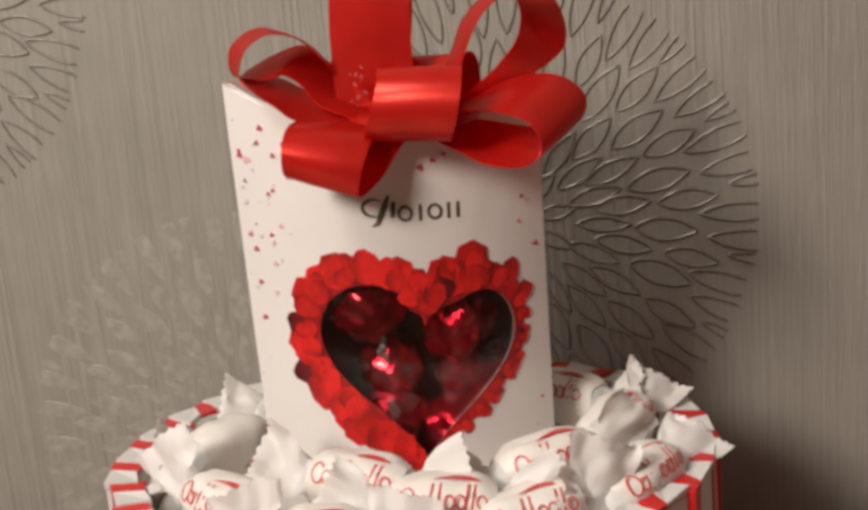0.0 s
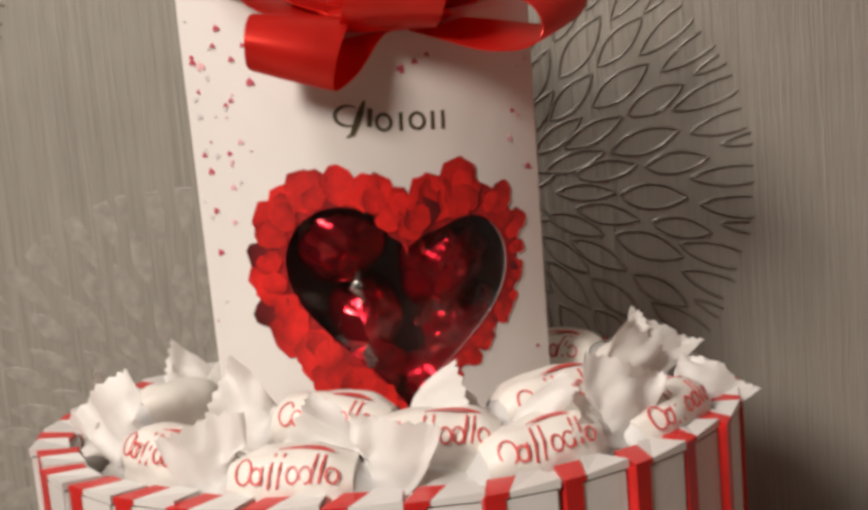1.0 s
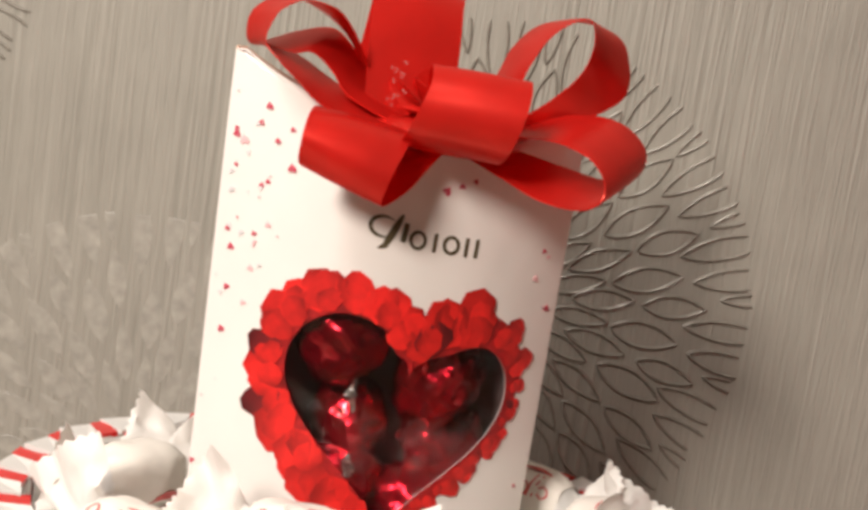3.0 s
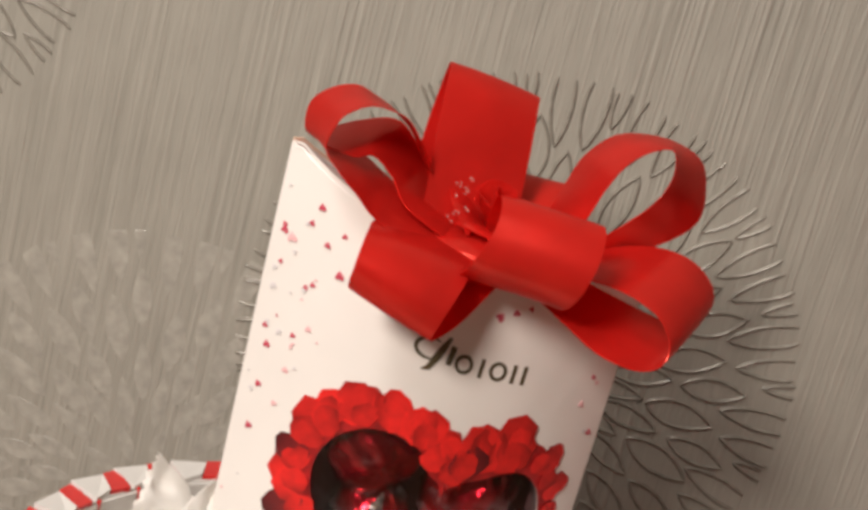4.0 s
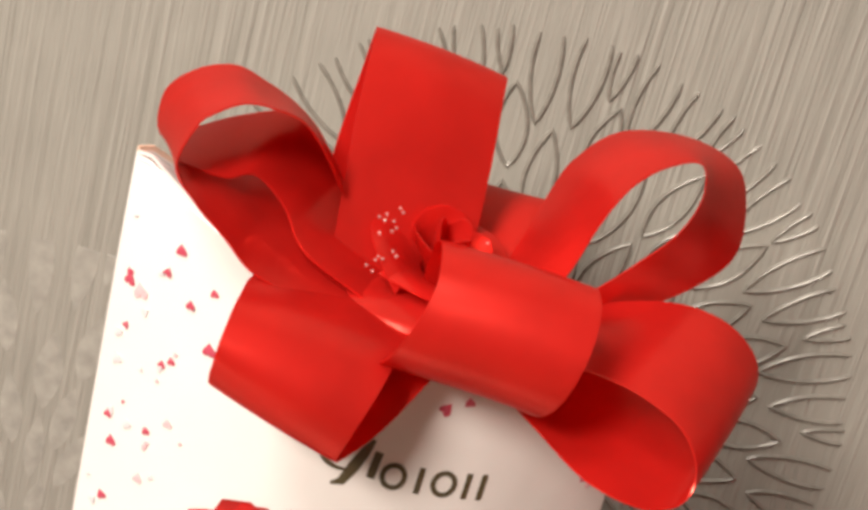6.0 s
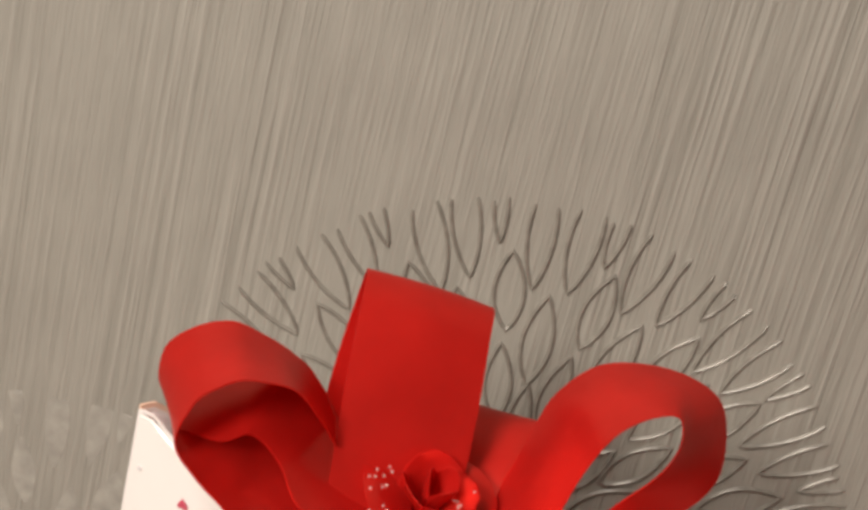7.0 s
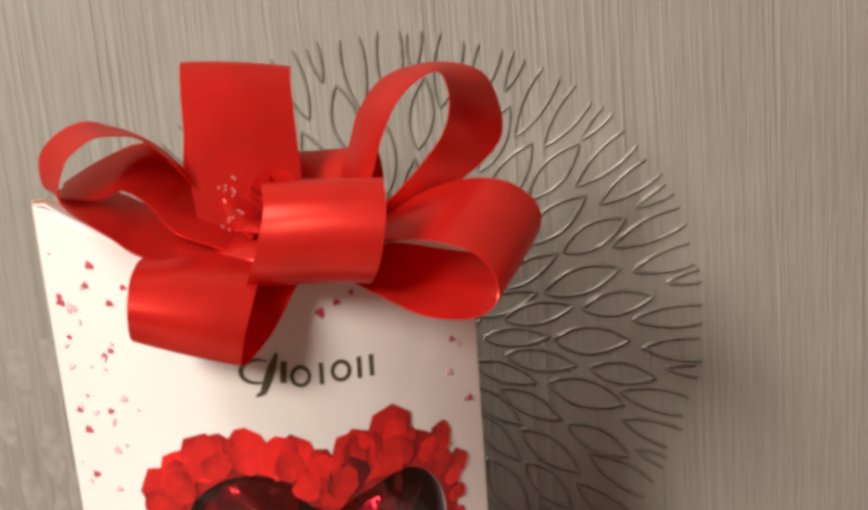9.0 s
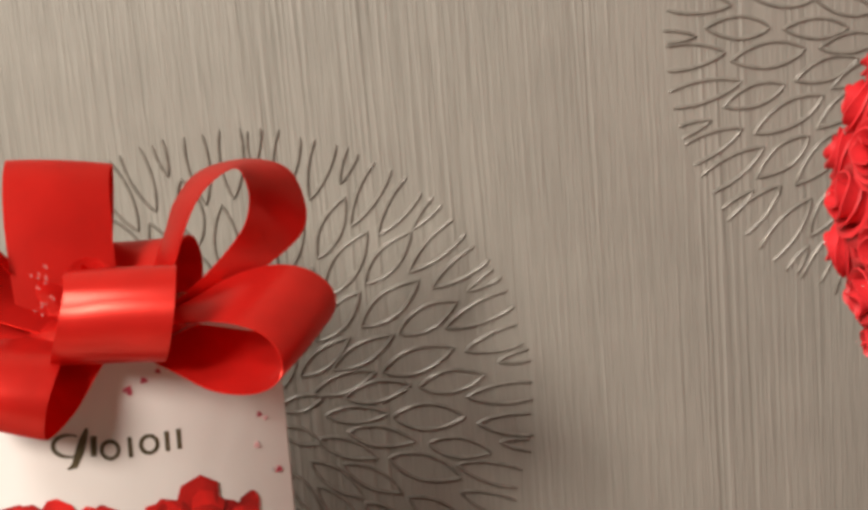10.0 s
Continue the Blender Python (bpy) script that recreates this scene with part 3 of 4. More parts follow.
for dx, dz, k in ((0.0002, 0.0088, 0.62), (-0.0036, 0.0116, 0.80), (0.0038, 0.0112, 0.80), (0.0002, 0.0146, 0.80)):
    ob = new("petal", PETALS[rnd.randrange(6)])
    ob.parent = petal_ground
    ob.matrix_basis = front_frame(notch_x + dx, notch_z + dz, 0.00046 + rnd.uniform(0, 0.00008), rnd.uniform(0, 360)) @ Matrix.Diagonal((k, k, 1, 1))


def flat_shape(points, thick=0.00016):
    """A thin flat plate with this outline."""
    bm = bmesh.new()
    top = [bm.verts.new((x, y, thick)) for x, y in points]
    low = [bm.verts.new((x, y, 0)) for x, y in points]
    bm.faces.new(top)
    bm.faces.new(low[::-1])
    n = len(points)
    for i in range(n):
        bm.faces.new((low[i], low[(i + 1) % n], top[(i + 1) % n], top[i]))
    return bm


HEARTS = [mesh_of("printed_heart", flat_shape([heart_xy(2 * math.pi * i / 20, 0.001, 0.001, 0, 0) for i in range(20)]), m) for m in (HEART_RED, HEART_PINK, HEART_GREY)]
SPOTS = (
    (-0.0409, 0.3106, 11, 0), (-0.0489, 0.3014, 12, 0), (-0.0466, 0.3000, 15, 1), (-0.0436, 0.3051, 6, 2), (-0.0481, 0.2927, 7, 0), (-0.0375, 0.3014, 9, 0), (-0.0338, 0.3052, 8, 0),
    (-0.0404, 0.2883, 8, 0), (-0.0388, 0.2896, 8, 0), (-0.0327, 0.2945, 13, 0), (-0.0486, 0.2855, 11, 2), (-0.0480, 0.2751, 9, 2), (-0.0468, 0.2691, 11, 0), (-0.0466, 0.2574, 10, 0),
    (-0.0406, 0.2642, 10, 1), (-0.0466, 0.2448, 11, 0), (0.0104, 0.2947, 13, 0), (0.0146, 0.2965, 10, 0), (0.0184, 0.2982, 8, 0), (0.0439, 0.2793, 8, 0), (0.0423, 0.2710, 10, 1), (0.0480, 0.2619, 10, 0),
)
for x, z, k, shade in SPOTS:
    ob = new("printed_heart", HEARTS[shade])
    ob.parent = front_panel
    ob.matrix_basis = front_frame(x, z - BOX_Z, 0.0001, rnd.uniform(-40, 40)) @ Matrix.Diagonal((k * 0.10, k * 0.10, 1, 1))
for i in range(44):
    side = -1 if i % 3 else 1
    x = side * rnd.uniform(0.034 if side < 0 else 0.043, 0.0505)
    z = rnd.uniform(0.195, 0.318) - BOX_Z
    if z > top_z(x) - 0.004 or (side > 0 and z > 0.115) or math.hypot((x - WIN[2]) / 1.06, z - WIN[3] - 0.004) < 0.043:
        continue
    ob = new("printed_heart", HEARTS[rnd.choice((0, 1, 1, 2, 2))])
    ob.parent = front_panel
    k = rnd.uniform(0.35, 0.95)
    ob.matrix_basis = front_frame(x, z, 0.00012, rnd.uniform(-60, 60)) @ Matrix.Diagonal((k, k, 1, 1))


def stroke_line(points, width, thick=0.00016):
    """A flat band along points in the panel's plane; width may be a list."""
    n = len(points)
    rows = []
    for i, (x, y) in enumerate(points):
        a, b = points[max(i - 1, 0)], points[min(i + 1, n - 1)]
        d = math.hypot(b[0] - a[0], b[1] - a[1]) or 1
        nx, ny = -(b[1] - a[1]) / d, (b[0] - a[0]) / d
        w = width[i] if isinstance(width, list) else width
        rows.append(((x + nx * w / 2, y + ny * w / 2), (x - nx * w / 2, y - ny * w / 2)))
    return rows


def panel_mark(points, width):
    """A printed mark that follows the bulge of the panel; points in metres from the left end of the mark."""
    rows = []
    for pair in stroke_line(points, width):
        rows.append([on_front(-0.0098 + x, 0.2783 - BOX_Z + y - 0.05 * x, 0.00016) for x, y in pair])
    part("printed_mark", sheet(rows, 0.00012), MARK, front_panel, "olive brown printed emblem")


def arc(cx, cy, rx, ry, a0, a1, n=20):
    return [(cx + rx * math.cos(math.radians(a0 + (a1 - a0) * i / n)), cy + ry * math.sin(math.radians(a0 + (a1 - a0) * i / n))) for i in range(n + 1)]


panel_mark(arc(0.0040, 0.0046, 0.0038, 0.0029, 300, 50), [0.0003 + 0.0009 * math.sin(math.pi * i / 20) for i in range(21)])
panel_mark([(0.0090, 0.0088), (0.0078, 0.0060), (0.0064, 0.0026), (0.0048, -0.0008), (0.0030, -0.0016)], [0.0008, 0.0019, 0.0022, 0.0016, 0.0005])
panel_mark([(0.0098, 0.0012), (0.0104, 0.0066)], 0.0016)
for u in (0.0140, 0.0238):
    panel_mark(arc(u, 0.0024, 0.0021, 0.0023, 0, 360, 24), 0.0010)
for u in (0.0189, 0.0283, 0.0314):
    panel_mark([(u, -0.0003), (u + 0.0001, 0.0024), (u + 0.0002, 0.0051)], 0.0011)

# ---------------------------------------------------------------- the ribbon bow
BOW = Vector((-0.003, 0.004, 0.3115))
bow = tagged(new("ribbon_bow"), "large red satin pull bow on top of the gift box", "bow")
bow.matrix_world = Matrix.Translation(BOW)


def ribbon_loop(base, tip, normal, height, across, width=0.027, ends=None, pinch=1.0, narrow=0.62, fan=0.0, thick=0.0003, cupped=0.0004, shear=0.0):
    """A teardrop loop of ribbon: from base out to tip and back; normal: the side to which the first strand bows; across: the ribbon's width axis at the tip; ends: that axis at the base; fan: how far the two strands splay."""
    base, tip, across = Vector(base), Vector(tip), Vector(across).normalized()
    d = tip - base
    n = Vector(normal)
    n = (n - d * (n.dot(d) / d.dot(d))).normalized()
    ends = Vector(ends).normalized() if ends else across
    count, wide = 56, 8
    path = []
    for i in range(count + 1):
        s = i / count
        along = (1 - math.cos(2 * math.pi * s)) / 2
        side = math.sin(2 * math.pi * s) * math.sin(math.pi * s) ** pinch * 1.3
        wob = noise.noise(base * 60 + Vector((s * 2.5, 0, 0))) * 0.0016 * math.sin(math.pi * s)
        late = min(1.0, max(0.0, (s - 0.42) / 0.36))
        path.append(base + d * along + n * (height * 0.5 * side + wob) - across * shear * late * late * (3 - 2 * late))
    rows = []
    for i, p in enumerate(path):
        s = i / count
        g = math.sin(math.pi * s) ** 1.2
        w = ends * (1 - g) + across * g + n * fan * math.sin(2 * math.pi * s) * g
        t = (path[min(i + 1, count)] - path[max(i - 1, 0)]).normalized()
        w = (w - t * w.dot(t)).normalized()
        cup = t.cross(w)
        slim = narrow + (1 - narrow) * min(1.0, g * 1.5)
        rows.append([p - BOW + w * width * slim * (k / wide - 0.5) + cup * cupped * (1 - 4 * (k / wide - 0.5) ** 2) for k in range(wide + 1)])
    return sheet(rows, thick)


def bow_loop(*args, **kw):
    return part("loop", ribbon_loop(*args, **kw), SATIN, bow, smooth=True)


def smooth_line(points, count):
    """A smooth line through points, as even steps in its parameter."""
    pts = [Vector(p) for p in points]
    pts = [pts[0] * 2 - pts[1]] + pts + [pts[-1] * 2 - pts[-2]]
    out = []
    for i in range(count + 1):
        u = i / count * (len(pts) - 3)
        k = min(int(u), len(pts) - 4)
        t = u - k
        p0, p1, p2, p3 = pts[k:k + 4]
        out.append(0.5 * (2 * p1 + (p2 - p0) * t + (2 * p0 - 5 * p1 + 4 * p2 - p3) * t * t + (3 * p1 - p0 - 3 * p2 + p3) * t ** 3))
    return out


def bow_strip(stations):
    """A free loop of ribbon between two edges, given station by station."""
    one = smooth_line([a for a, _ in stations], 64)
    two = smooth_line([b for _, b in stations], 64)
    rows = []
    for i, (p, q) in enumerate(zip(one, two)):
        t = (one[min(i + 1, 64)] + two[min(i + 1, 64)] - one[max(i - 1, 0)] - two[max(i - 1, 0)]).normalized()
        cup = t.cross((q - p).normalized())
        rows.append([p.lerp(q, k / 8) - BOW + cup * 0.0004 * (1 - 4 * (k / 8 - 0.5) ** 2) for k in range(9)])
    return part("loop", sheet(rows, 0.0003), SATIN, bow, smooth=True)


# tall back loop
bow_loop((-0.005, 0.008, 0.3110), (-0.0077, 0.0390, 0.3480), (0, -0.8, 0.6), 0.022, (0.0255, 0.0065, -0.0040), 0.0274, narrow=0.92, cupped=-0.0009, shear=0.0042)
# front middle loop
bow_loop((0.011, 0.004, 0.3105), (0.0148, -0.0290, 0.3212), (0, 0.3, 1), 0.0212, (1, -0.06, -0.03), 0.0262, narrow=0.85, shear=0.0060)
# standing loop on the far side
bow_strip((
    ((0.0205, -0.0030, 0.3165), (0.0130, 0.0180, 0.3145)),
    ((0.0245, 0.0000, 0.3251), (0.0167, 0.0220, 0.3226)),
    ((0.0276, 0.0040, 0.3333), (0.0196, 0.0290, 0.3299)),
    ((0.0315, 0.0070, 0.3404), (0.0226, 0.0310, 0.3371)),
    ((0.0365, 0.0080, 0.3451), (0.0300, 0.0320, 0.3445)),
    ((0.0419, 0.0080, 0.3472), (0.0428, 0.0320, 0.3467)),
    ((0.0440, 0.0090, 0.3425), (0.0535, 0.0315, 0.3435)),
    ((0.0438, 0.0110, 0.3370), (0.0575, 0.0305, 0.3350)),
    ((0.0418, 0.0125, 0.3315), (0.0572, 0.0270, 0.3275)),
    ((0.0375, 0.0120, 0.3262), (0.0515, 0.0215, 0.3222)),
    ((0.0310, 0.0080, 0.3205), (0.0415, 0.0150, 0.3172)),
    ((0.0191, 0.0000, 0.3121), (0.0210, 0.0160, 0.3064)),
))
# outer side loop
bow_strip((
    ((-0.0178, 0.0060, 0.3257), (-0.0199, 0.0200, 0.3242)),
    ((-0.0223, 0.0000, 0.3340), (-0.0257, 0.0200, 0.3322)),
    ((-0.0268, -0.0030, 0.3392), (-0.0314, 0.0180, 0.3371)),
    ((-0.0319, -0.0060, 0.3409), (-0.0376, 0.0160, 0.3402)),
    ((-0.0365, -0.0080, 0.3410), (-0.0431, 0.0140, 0.3420)),
    ((-0.0407, -0.0100, 0.3387), (-0.0493, 0.0120, 0.3400)),
    ((-0.0433, -0.0110, 0.3358), (-0.0542, 0.0110, 0.3347)),
    ((-0.0450, -0.0130, 0.3286), (-0.0532, 0.0100, 0.3267)),
    ((-0.0400, -0.0140, 0.3233), (-0.0450, 0.0120, 0.3271)),
    ((-0.0345, -0.0140, 0.3190), (-0.0368, 0.0120, 0.3242)),
    ((-0.0289, -0.0140, 0.3144), (-0.0316, 0.0120, 0.3213)),
    ((-0.0210, -0.0130, 0.3120), (-0.0238, 0.0115, 0.3172)),
    ((-0.0112, -0.0100, 0.3107), (-0.0134, 0.0100, 0.3115)),
))
# low strand inside the outer loop
bow_strip((
    ((-0.0459, -0.0060, 0.3274), (-0.0497, 0.0140, 0.3275)),
    ((-0.0380, -0.0040, 0.3262), (-0.0406, 0.0190, 0.3318)),
    ((-0.0334, 0.0000, 0.3268), (-0.0311, 0.0225, 0.3340)),
    ((-0.0275, 0.0000, 0.3226), (-0.0242, 0.0225, 0.3290)),
    ((-0.0215, -0.0040, 0.3165), (-0.0163, 0.0200, 0.3199)),
    ((-0.0078, -0.0060, 0.3109), (-0.0084, 0.0160, 0.3138)),
))
# broad side loop
bow_strip((
    ((0.0161, -0.0080, 0.3115), (0.0170, 0.0120, 0.3120)),
    ((0.0282, -0.0160, 0.3134), (0.0285, 0.0105, 0.3150)),
    ((0.0360, -0.0195, 0.3136), (0.0385, 0.0095, 0.3190)),
    ((0.0420, -0.0215, 0.3122), (0.0475, 0.0090, 0.3208)),
    ((0.0465, -0.0230, 0.3100), (0.0560, 0.0085, 0.3195)),
    ((0.0495, -0.0250, 0.3062), (0.0622, 0.0080, 0.3150)),
    ((0.0500, -0.0270, 0.3020), (0.0638, 0.0065, 0.3098)),
    ((0.0475, -0.0285, 0.2990), (0.0605, 0.0040, 0.3050)),
    ((0.0419, -0.0290, 0.2978), (0.0520, 0.0010, 0.3040)),
    ((0.0330, -0.0260, 0.2988), (0.0400, 0.0020, 0.3060)),
    ((0.0240, -0.0180, 0.3018), (0.0280, 0.0050, 0.3080)),
    ((0.0132, -0.0080, 0.3055), (0.0157, 0.0090, 0.3084)),
))
# front hanging loop
bow_strip((
    ((-0.0219, 0.0040, 0.3117), (0.0028, 0.0040, 0.3087)),
    ((-0.0283, -0.0100, 0.3130), (-0.0002, -0.0100, 0.3094)),
    ((-0.0290, -0.0215, 0.3128), (-0.0016, -0.0215, 0.3087)),
    ((-0.0293, -0.0280, 0.3099), (-0.0033, -0.0280, 0.3044)),
    ((-0.0297, -0.0300, 0.3050), (-0.0056, -0.0300, 0.2977)),
    ((-0.0298, -0.0265, 0.2988), (-0.0068, -0.0265, 0.2909)),
    ((-0.0254, -0.0185, 0.2978), (-0.0008, -0.0195, 0.2951)),
    ((-0.0210, -0.0100, 0.3033), (0.0059, -0.0115, 0.3045)),
    ((-0.0155, 0.0020, 0.3082), (0.0092, 0.0020, 0.3059)),
))
# loop behind
bow_loop((0.004, 0.014, 0.3130), (0.0120, 0.0460, 0.3200), (0, 0.1, 1), 0.018, (1, -0.1, 0), 0.029, narrow=0.9)


def rose_petals(radius, seed, rings):
    """The cupped petals of a small fabric rose, ring by ring, each as rows of points."""
    rnd = random.Random(seed)
    for count, reach, high in rings:
        for j in range(count):
            a0 = 2 * math.pi * (j + rnd.uniform(-0.15, 0.15)) / count + reach * 3
            span = 2 * math.pi / count * 1.25
            grid = []
            for i in range(6):
                v = i / 5
                row = []
                for k in range(7):
                    u = k / 6 - 0.5
                    a = a0 + u * span
                    r = radius * reach * (0.25 + 0.75 * math.sin(v * math.pi * 0.5)) * (1 + 0.35 * v * v * (reach - 0.3)) * (1 + 0.12 * u * (j % 2 - 0.5))
                    h = radius * (high * v * (1 - 1.5 * u * u * v) - 0.30 * v ** 3 * reach)
                    row.append(Vector((r * math.cos(a), r * math.sin(a), h)))
                grid.append(row)
            yield grid


def rose_mesh(name, mat, radius, seed):
    """A foam rose: one long petal wound into a spiral, its rim flared and waved."""
    rnd = random.Random(seed)
    ph = rnd.uniform(0, 6)
    rows = []
    for i in range(73):
        t = i / 72
        a = 0.42 * i + ph
        r0 = radius * (0.08 + 0.66 * t ** 0.85)
        rows.append([Vector(((r0 + radius * (0.06 + 0.40 * t) * v * v) * math.cos(a), (r0 + radius * (0.06 + 0.40 * t) * v * v) * math.sin(a), radius * ((0.92 - 0.22 * t) * v + 0.07 * v * math.sin(2.3 * a + ph) - 0.55 * t * t * v ** 4 - 0.25 * t))) for v in (0, 0.3, 0.6, 0.85, 1.0)])
    return mesh_of(name, sheet(rows, radius * 0.05), mat, True)


bm = bmesh.new()
bmesh.ops.create_icosphere(bm, subdivisions=4, radius=1.0)
for v in bm.verts:
    fold = 1 + 0.16 * noise.noise(Vector((v.co.x * 7, v.co.y * 2, v.co.z * 2))) + 0.10 * noise.noise(v.co * 3)
    v.co = Vector((v.co.x * 0.0225 + 0.006, v.co.y * 0.0140 - 0.0020, v.co.z * 0.0042 * fold - 0.0020))
part("knot", bm, SATIN, bow, smooth=True)
rose_pose = pose(0.0040, 0.004, 0.0040, 24, 4, 20)
for grid in rose_petals(0.0112, 4, ((3, 0.30, 1.12), (3, 0.62, 1.05), (5, 1.0, 0.72))):
    part("rose_petal", sheet([[rose_pose @ p for p in row] for row in grid], 0.0002), SATIN, bow, "petal of the small fabric rose in the bow", True)


def bead_mesh(r):
    bm = bmesh.new()
    bmesh.ops.create_icosphere(bm, subdivisions=1, radius=r)
    return mesh_of("glitter_bead", bm, GLITTER, True)


BEAD = bead_mesh(0.00030)
rnd = random.Random(5)
for i in range(26):
    ob = new("glitter_bead", BEAD)
    ob.parent = bow
    if i < 19:
        ob.location = (-0.0060 + rnd.gauss(0, 0.0014), -0.0060 + rnd.gauss(0, 0.0012), 0.0110 + rnd.uniform(-0.0065, 0.0065))
    else:
        ob.location = (0.0095 + rnd.gauss(0, 0.0010), -0.001 + rnd.gauss(0, 0.001), 0.0100 + rnd.gauss(0, 0.0018))

# ---------------------------------------------------------------- loose candies on the cake
CL, CR = 0.0165, 0.0111


def candy_skin(u, a, lift=0.0):
    """A point of the candy's plump middle: u along it, a round it (0 is up, positive to its front)."""
    r = CR * (1 - 0.32 * abs(u / CL) ** 3.4)
    s, c = math.sin(a), math.cos(a)
    sq = (abs(c) ** 2.7 + abs(s) ** 2.7) ** (-1 / 2.7)
    return Vector((u, -(r * sq + lift) * s, CR + (r * sq + lift) * c))


def paper_fan(sgn, lift, roll, seed):
    """One flattened, pinked end of the wrapper; lift: how far it bends up; roll: its width from lying (0) to upright (90)."""
    rnd = random.Random(seed)
    ph = rnd.uniform(0, 6)
    rows, pos, n = [], Vector((sgn * CL * 0.96, 0, 0)), 9
    long = 0.0225 * rnd.uniform(0.85, 1.1)
    for i in range(n + 1):
        t = i / n
        ang = math.radians(lift) * min(1, t * 1.6)
        ax = Vector((sgn * math.cos(ang), 0, math.sin(ang)))
        if i:
            pos = pos + ax * long / n
        rl = math.radians(roll) * min(1, t * 3)
        nrm = Vector((-sgn * math.sin(ang), 0, math.cos(ang)))
        wide = (Vector((0, 1, 0)) * math.cos(rl) + nrm * math.sin(rl)).normalized()
        deep = ax.cross(wide).normalized()
        if t < 0.20:
            hw, th = CR * (0.68 - 1.0 * t), CR * (0.64 - 2.5 * t)
        else:
            g = (t - 0.20) / 0.80
            hw, th = CR * 0.48 + (0.0124 - CR * 0.48) * g ** 0.42, CR * 0.09 * (1 - 0.7 * g)
        row = []
        for k in range(45):
            q = 2 * math.pi * k / 44
            w = math.cos(q)
            zig = abs(((w * 0.8 + ph + 0.35 * t * math.sin(seed)) % 1.0) - 0.5) - 0.25
            crumple = abs(noise.noise(Vector((w * 1.5 + ph, t * 2.2, seed)))) - 0.2
            fold = t * (0.0062 * zig + 0.0056 * crumple) + 0.0034 * t * t * w * math.sin(ph)
            end = (0.0012 * (k % 2) + 0.0018 * math.sin(1.4 * w + ph)) if i == n else 0.0
            row.append(pos + wide * hw * w + deep * (th * math.sin(q) + fold) + ax * end + Vector((0, 0, CR)))
        rows.append(row)
    return sheet(rows)


def wrapped_candy(m, lifts, rolls, seed, facing):
    """A ball in waxed paper: a plump printed middle and two flared, pinked ends."""
    root = tagged(new("wrapped_candy"), "round coconut candy in white waxed paper with red print", "candy", "candies on the cake")
    rows = []
    for i in range(17):
        u = -CL + 2 * CL * i / 16
        row = []
        for k in range(33):
            a = 2 * math.pi * k / 32
            p = candy_skin(u, a)
            c = 0.0011 * noise.noise(Vector((u * 120 + seed, math.cos(a) * 2.0, math.sin(a) * 2.0))) + 0.0005 * noise.noise(Vector((u * 300, math.cos(a) * 5, math.sin(a) * 5 + seed)))
            mid_line = Vector((u, 0, CR))
            row.append(p + (p - mid_line).normalized() * (c - 0.0007))
        rows.append(row)
    middle = part("paper_middle", sheet(rows), PAPER_SIDE, root, "printed cream paper round the candy", True)
    for n, sgn in enumerate((-1, 1)):
        part("paper_end", paper_fan(sgn, lifts[n], rolls[n], seed * 7 + n), WAX, root, "flared pinked end of waxed paper", True)

    def lay(u, v):
        return candy_skin(u, facing - v / CR, -0.00015)

    def ink(rows):
        part("print_stroke", sheet([[lay(*q) for q in row] for row in rows], 0.00012), INK_RED, middle)

    for u, low, high in ((-0.0060, -0.0040, 0.0004), (-0.0038, -0.0052, 0.0044), (-0.0014, -0.0052, 0.0044), (0.0072, -0.0040, 0.0042), (0.0092, -0.0040, 0.0042)):
        ink(stroke_line([(u + 0.16 * v, v) for v in (low, (low + high) / 2, high)], 0.00062))
    for u, v, ru, rv in ((-0.0112, -0.0004, 0.0022, 0.0036), (-0.0077, -0.0019, 0.0015, 0.0020), (0.0018, -0.0019, 0.0015, 0.0020), (0.0052, -0.0019, 0.0014, 0.0020), (0.0118, -0.0019, 0.0015, 0.0020)):
        ink(stroke_line(arc(u, v, ru, rv, 0, 360, 18), 0.00055))
    swoosh = [(-0.0030 + 0.0145 * i / 14, 0.0064 + 0.0014 * math.sin(math.pi * i / 14)) for i in range(15)]
    part("print_swoosh", sheet([[lay(*q) for q in row] for row in stroke_line(swoosh, [0.0003 + 0.0024 * math.sin(math.pi * (i / 14) ** 1.5) for i in range(15)])], 0.00012), INK_RED, middle, "red printed swoosh")
    root.matrix_world = m
    return root


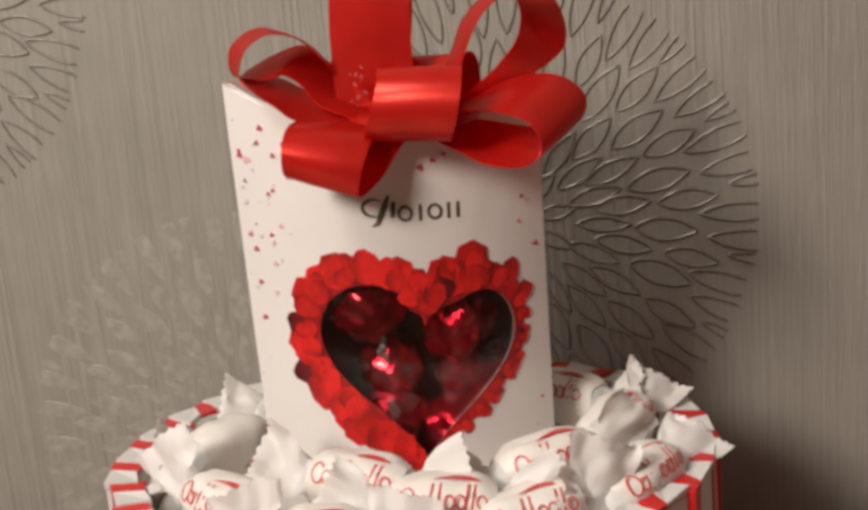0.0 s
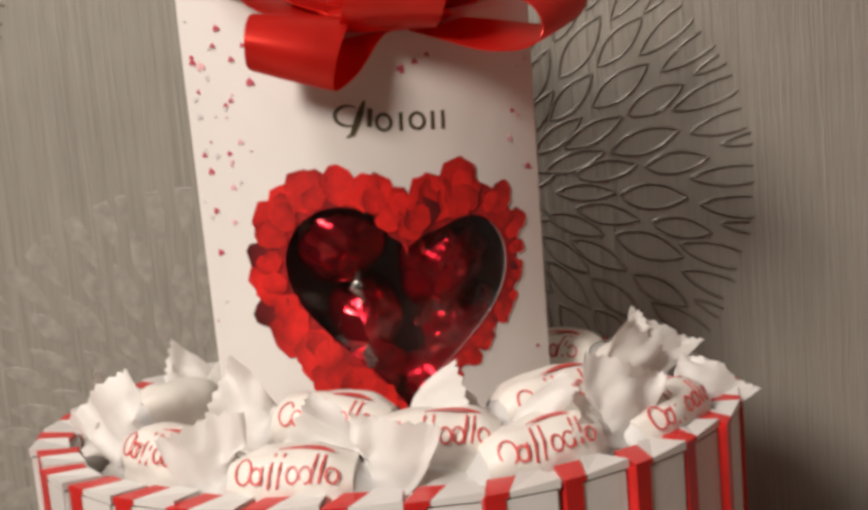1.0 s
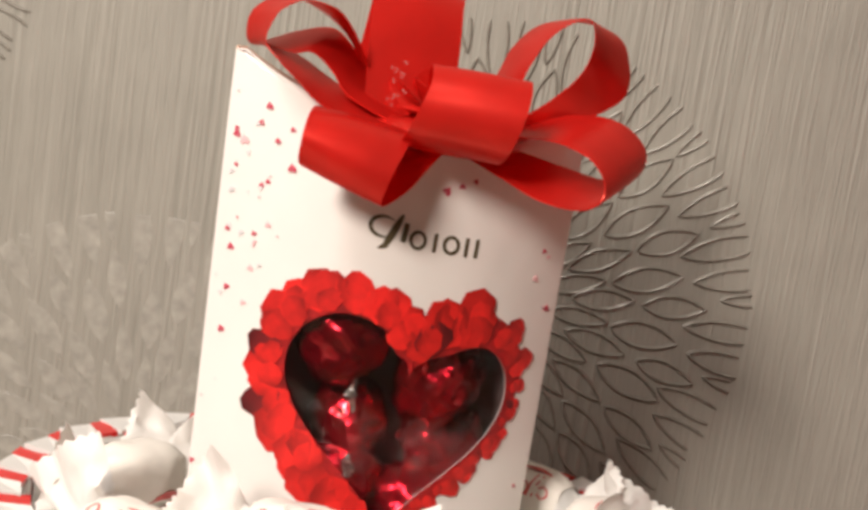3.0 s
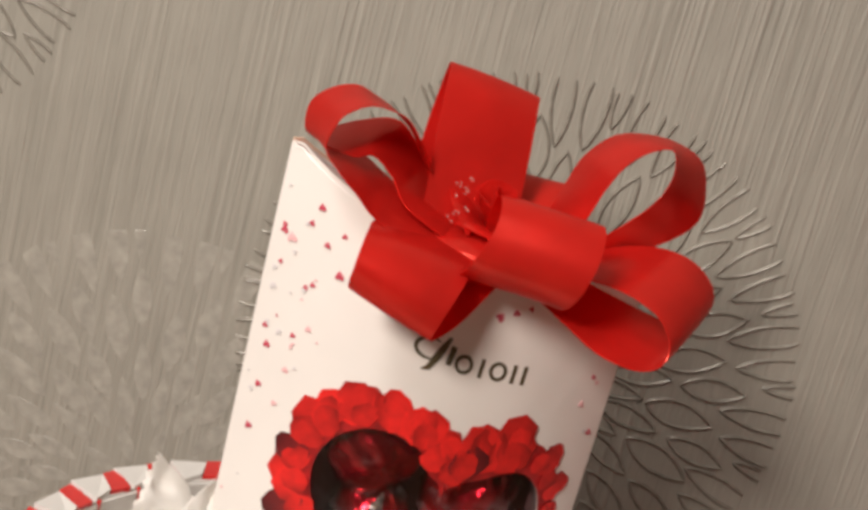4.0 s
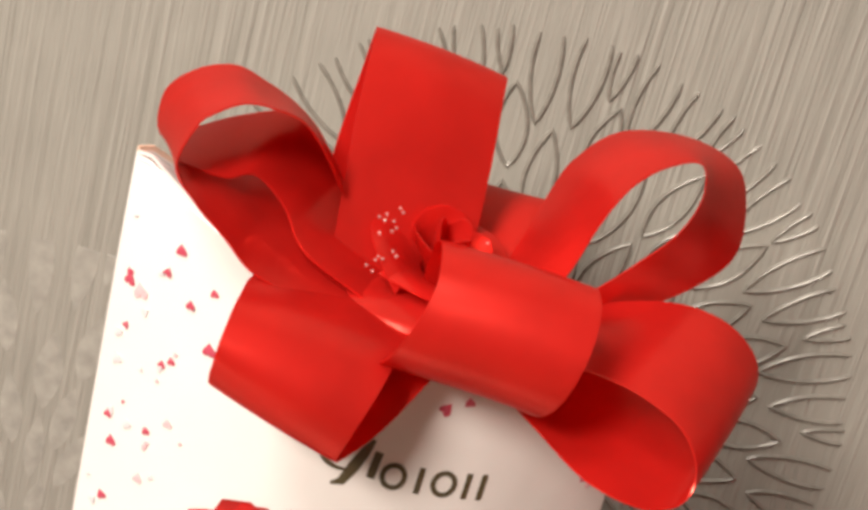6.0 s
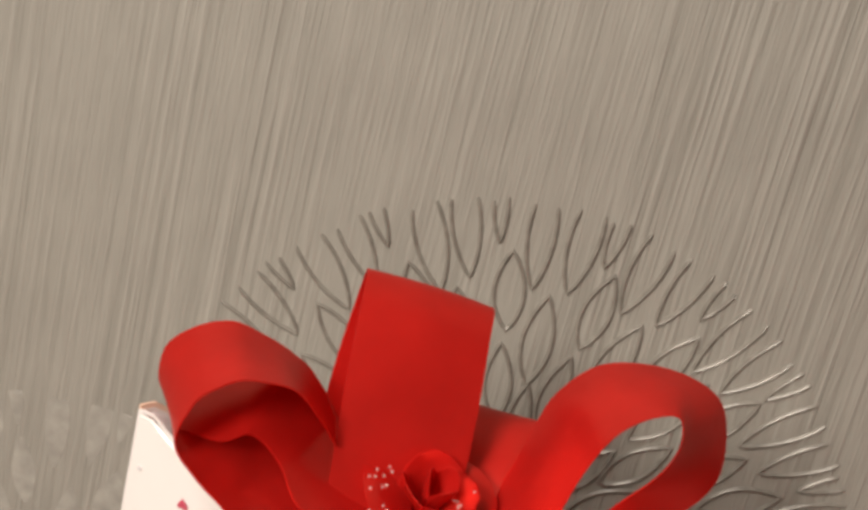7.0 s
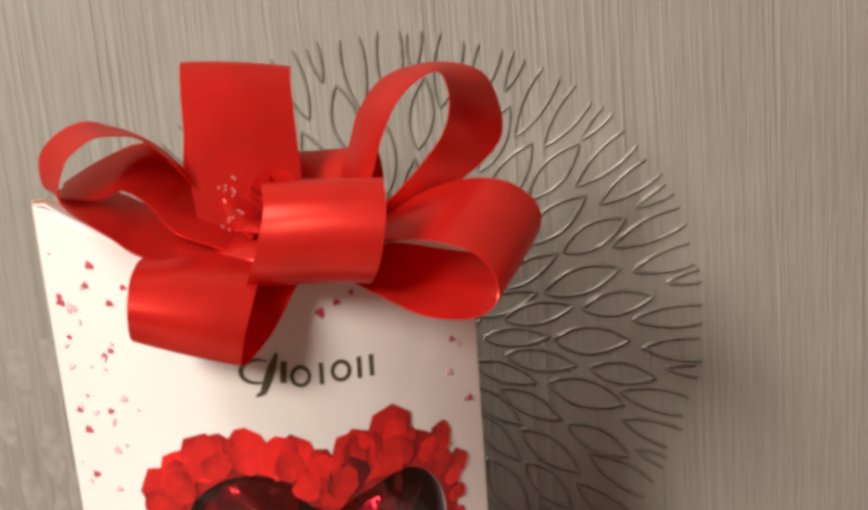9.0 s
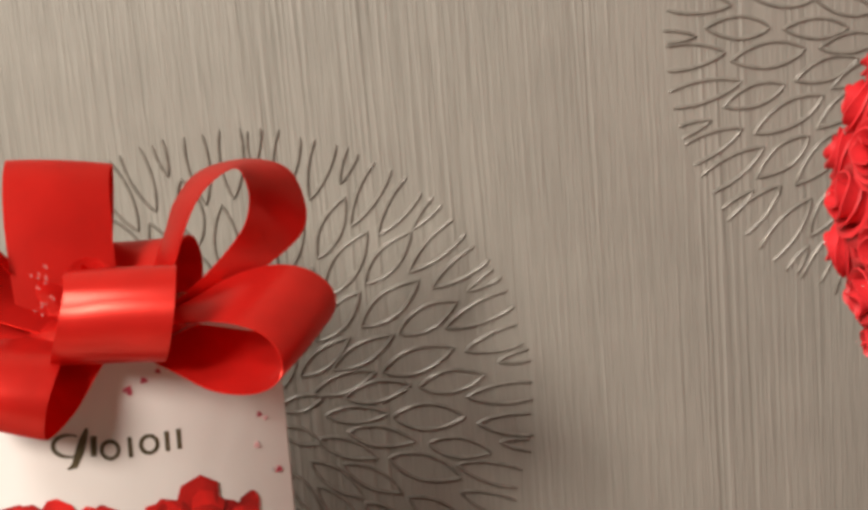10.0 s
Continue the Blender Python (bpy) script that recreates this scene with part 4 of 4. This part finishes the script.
CANDIES = (
    (-0.058, -0.040, 0.1815, 0, 4, -33, 52, 4, 84, 12), (-0.021, -0.064, 0.1815, 0, 0, -6, 82, 74, 84, 80), (0.014, -0.050, 0.1850, 0, 3, 5, 20, 26, 60, 80),
    (0.042, -0.052, 0.1815, 0, -6, 24, 12, 70, 40, 84), (0.075, -0.027, 0.1815, 0, -6, 52, 34, 10, 80, 30), (-0.014, -0.038, 0.1880, 0, 2, -12, 35, 30, 80, 60),
    (0.046, -0.024, 0.1870, 0, -6, 30, 24, 30, 70, 90), (-0.072, 0.008, 0.1825, 0, 4, 62, 30, 12, 60, 40), (0.068, 0.014, 0.1830, 0, -10, 58, 20, 18, 60, 45),
    (-0.046, 0.048, 0.1810, 0, 2, 22, 20, 12, 50, 60), (0.000, 0.062, 0.1810, 0, 2, -4, 20, 25, 50, 60), (0.050, 0.050, 0.1810, 0, -4, -35, 25, 25, 60, 50),
)
for i, c in enumerate(CANDIES):
    wrapped_candy(pose(*c[:6]), c[6:8], c[8:10], i + 3, math.radians(48 if i not in (7, 9) else 150))

# ---------------------------------------------------------------- the rose ball beside the cake
hat_box = tagged(new("flower_box"), "round pink paper flower box standing on the table", "flower box")
hat_box.matrix_world = pose(0.287, 0.045, TABLE)
part("body", ellipse_bm(0.046, 0.046, 0, 0.150, 48, 0.002), PINK, hat_box, smooth=False)
part("rim", ellipse_bm(0.048, 0.048, 0.1502, 0.166, 48, 0.002), PINK, hat_box)
ball = tagged(new("rose_ball"), "dome of packed red foam roses with glitter beads", "flowers")
ball.matrix_world = pose(0.2855, 0.045, 0.3105) @ Matrix.Diagonal((1, 1, 1.12, 1))
bm = bmesh.new()
bmesh.ops.create_icosphere(bm, subdivisions=3, radius=0.060)
for v in bm.verts:
    v.co.z = max(v.co.z, -0.0540)
    v.co *= 1 + 0.03 * noise.noise(v.co * 60)
part("foam_ball", bm, ROSE, ball, smooth=True)
ROSES = [rose_mesh("rose", ROSE, 0.0120, k) for k in range(3)]
rnd = random.Random(8)
for i in range(110):
    zz = 1 - 2 * (i + 0.5) / 110
    if zz < -0.86:
        continue
    th = i * 2.39996
    rr = math.sqrt(1 - zz * zz)
    d = Vector((rr * math.cos(th), rr * math.sin(th), zz))
    ob = new("rose", ROSES[i % 3])
    ob.parent = ball
    ob.matrix_basis = Matrix.Translation(d * 0.0610) @ d.to_track_quat("Z", "Y").to_matrix().to_4x4() @ pose(0, 0, 0, rnd.uniform(-12, 12), rnd.uniform(-12, 12), rnd.uniform(0, 360))
for i in range(60):
    d = Vector((rnd.gauss(0, 1), rnd.gauss(0, 1), rnd.gauss(0, 1))).normalized()
    if d.x < 0.2:
        ob = new("glitter_bead", BEAD)
        ob.parent = ball
        ob.location = d * rnd.uniform(0.070, 0.0735)
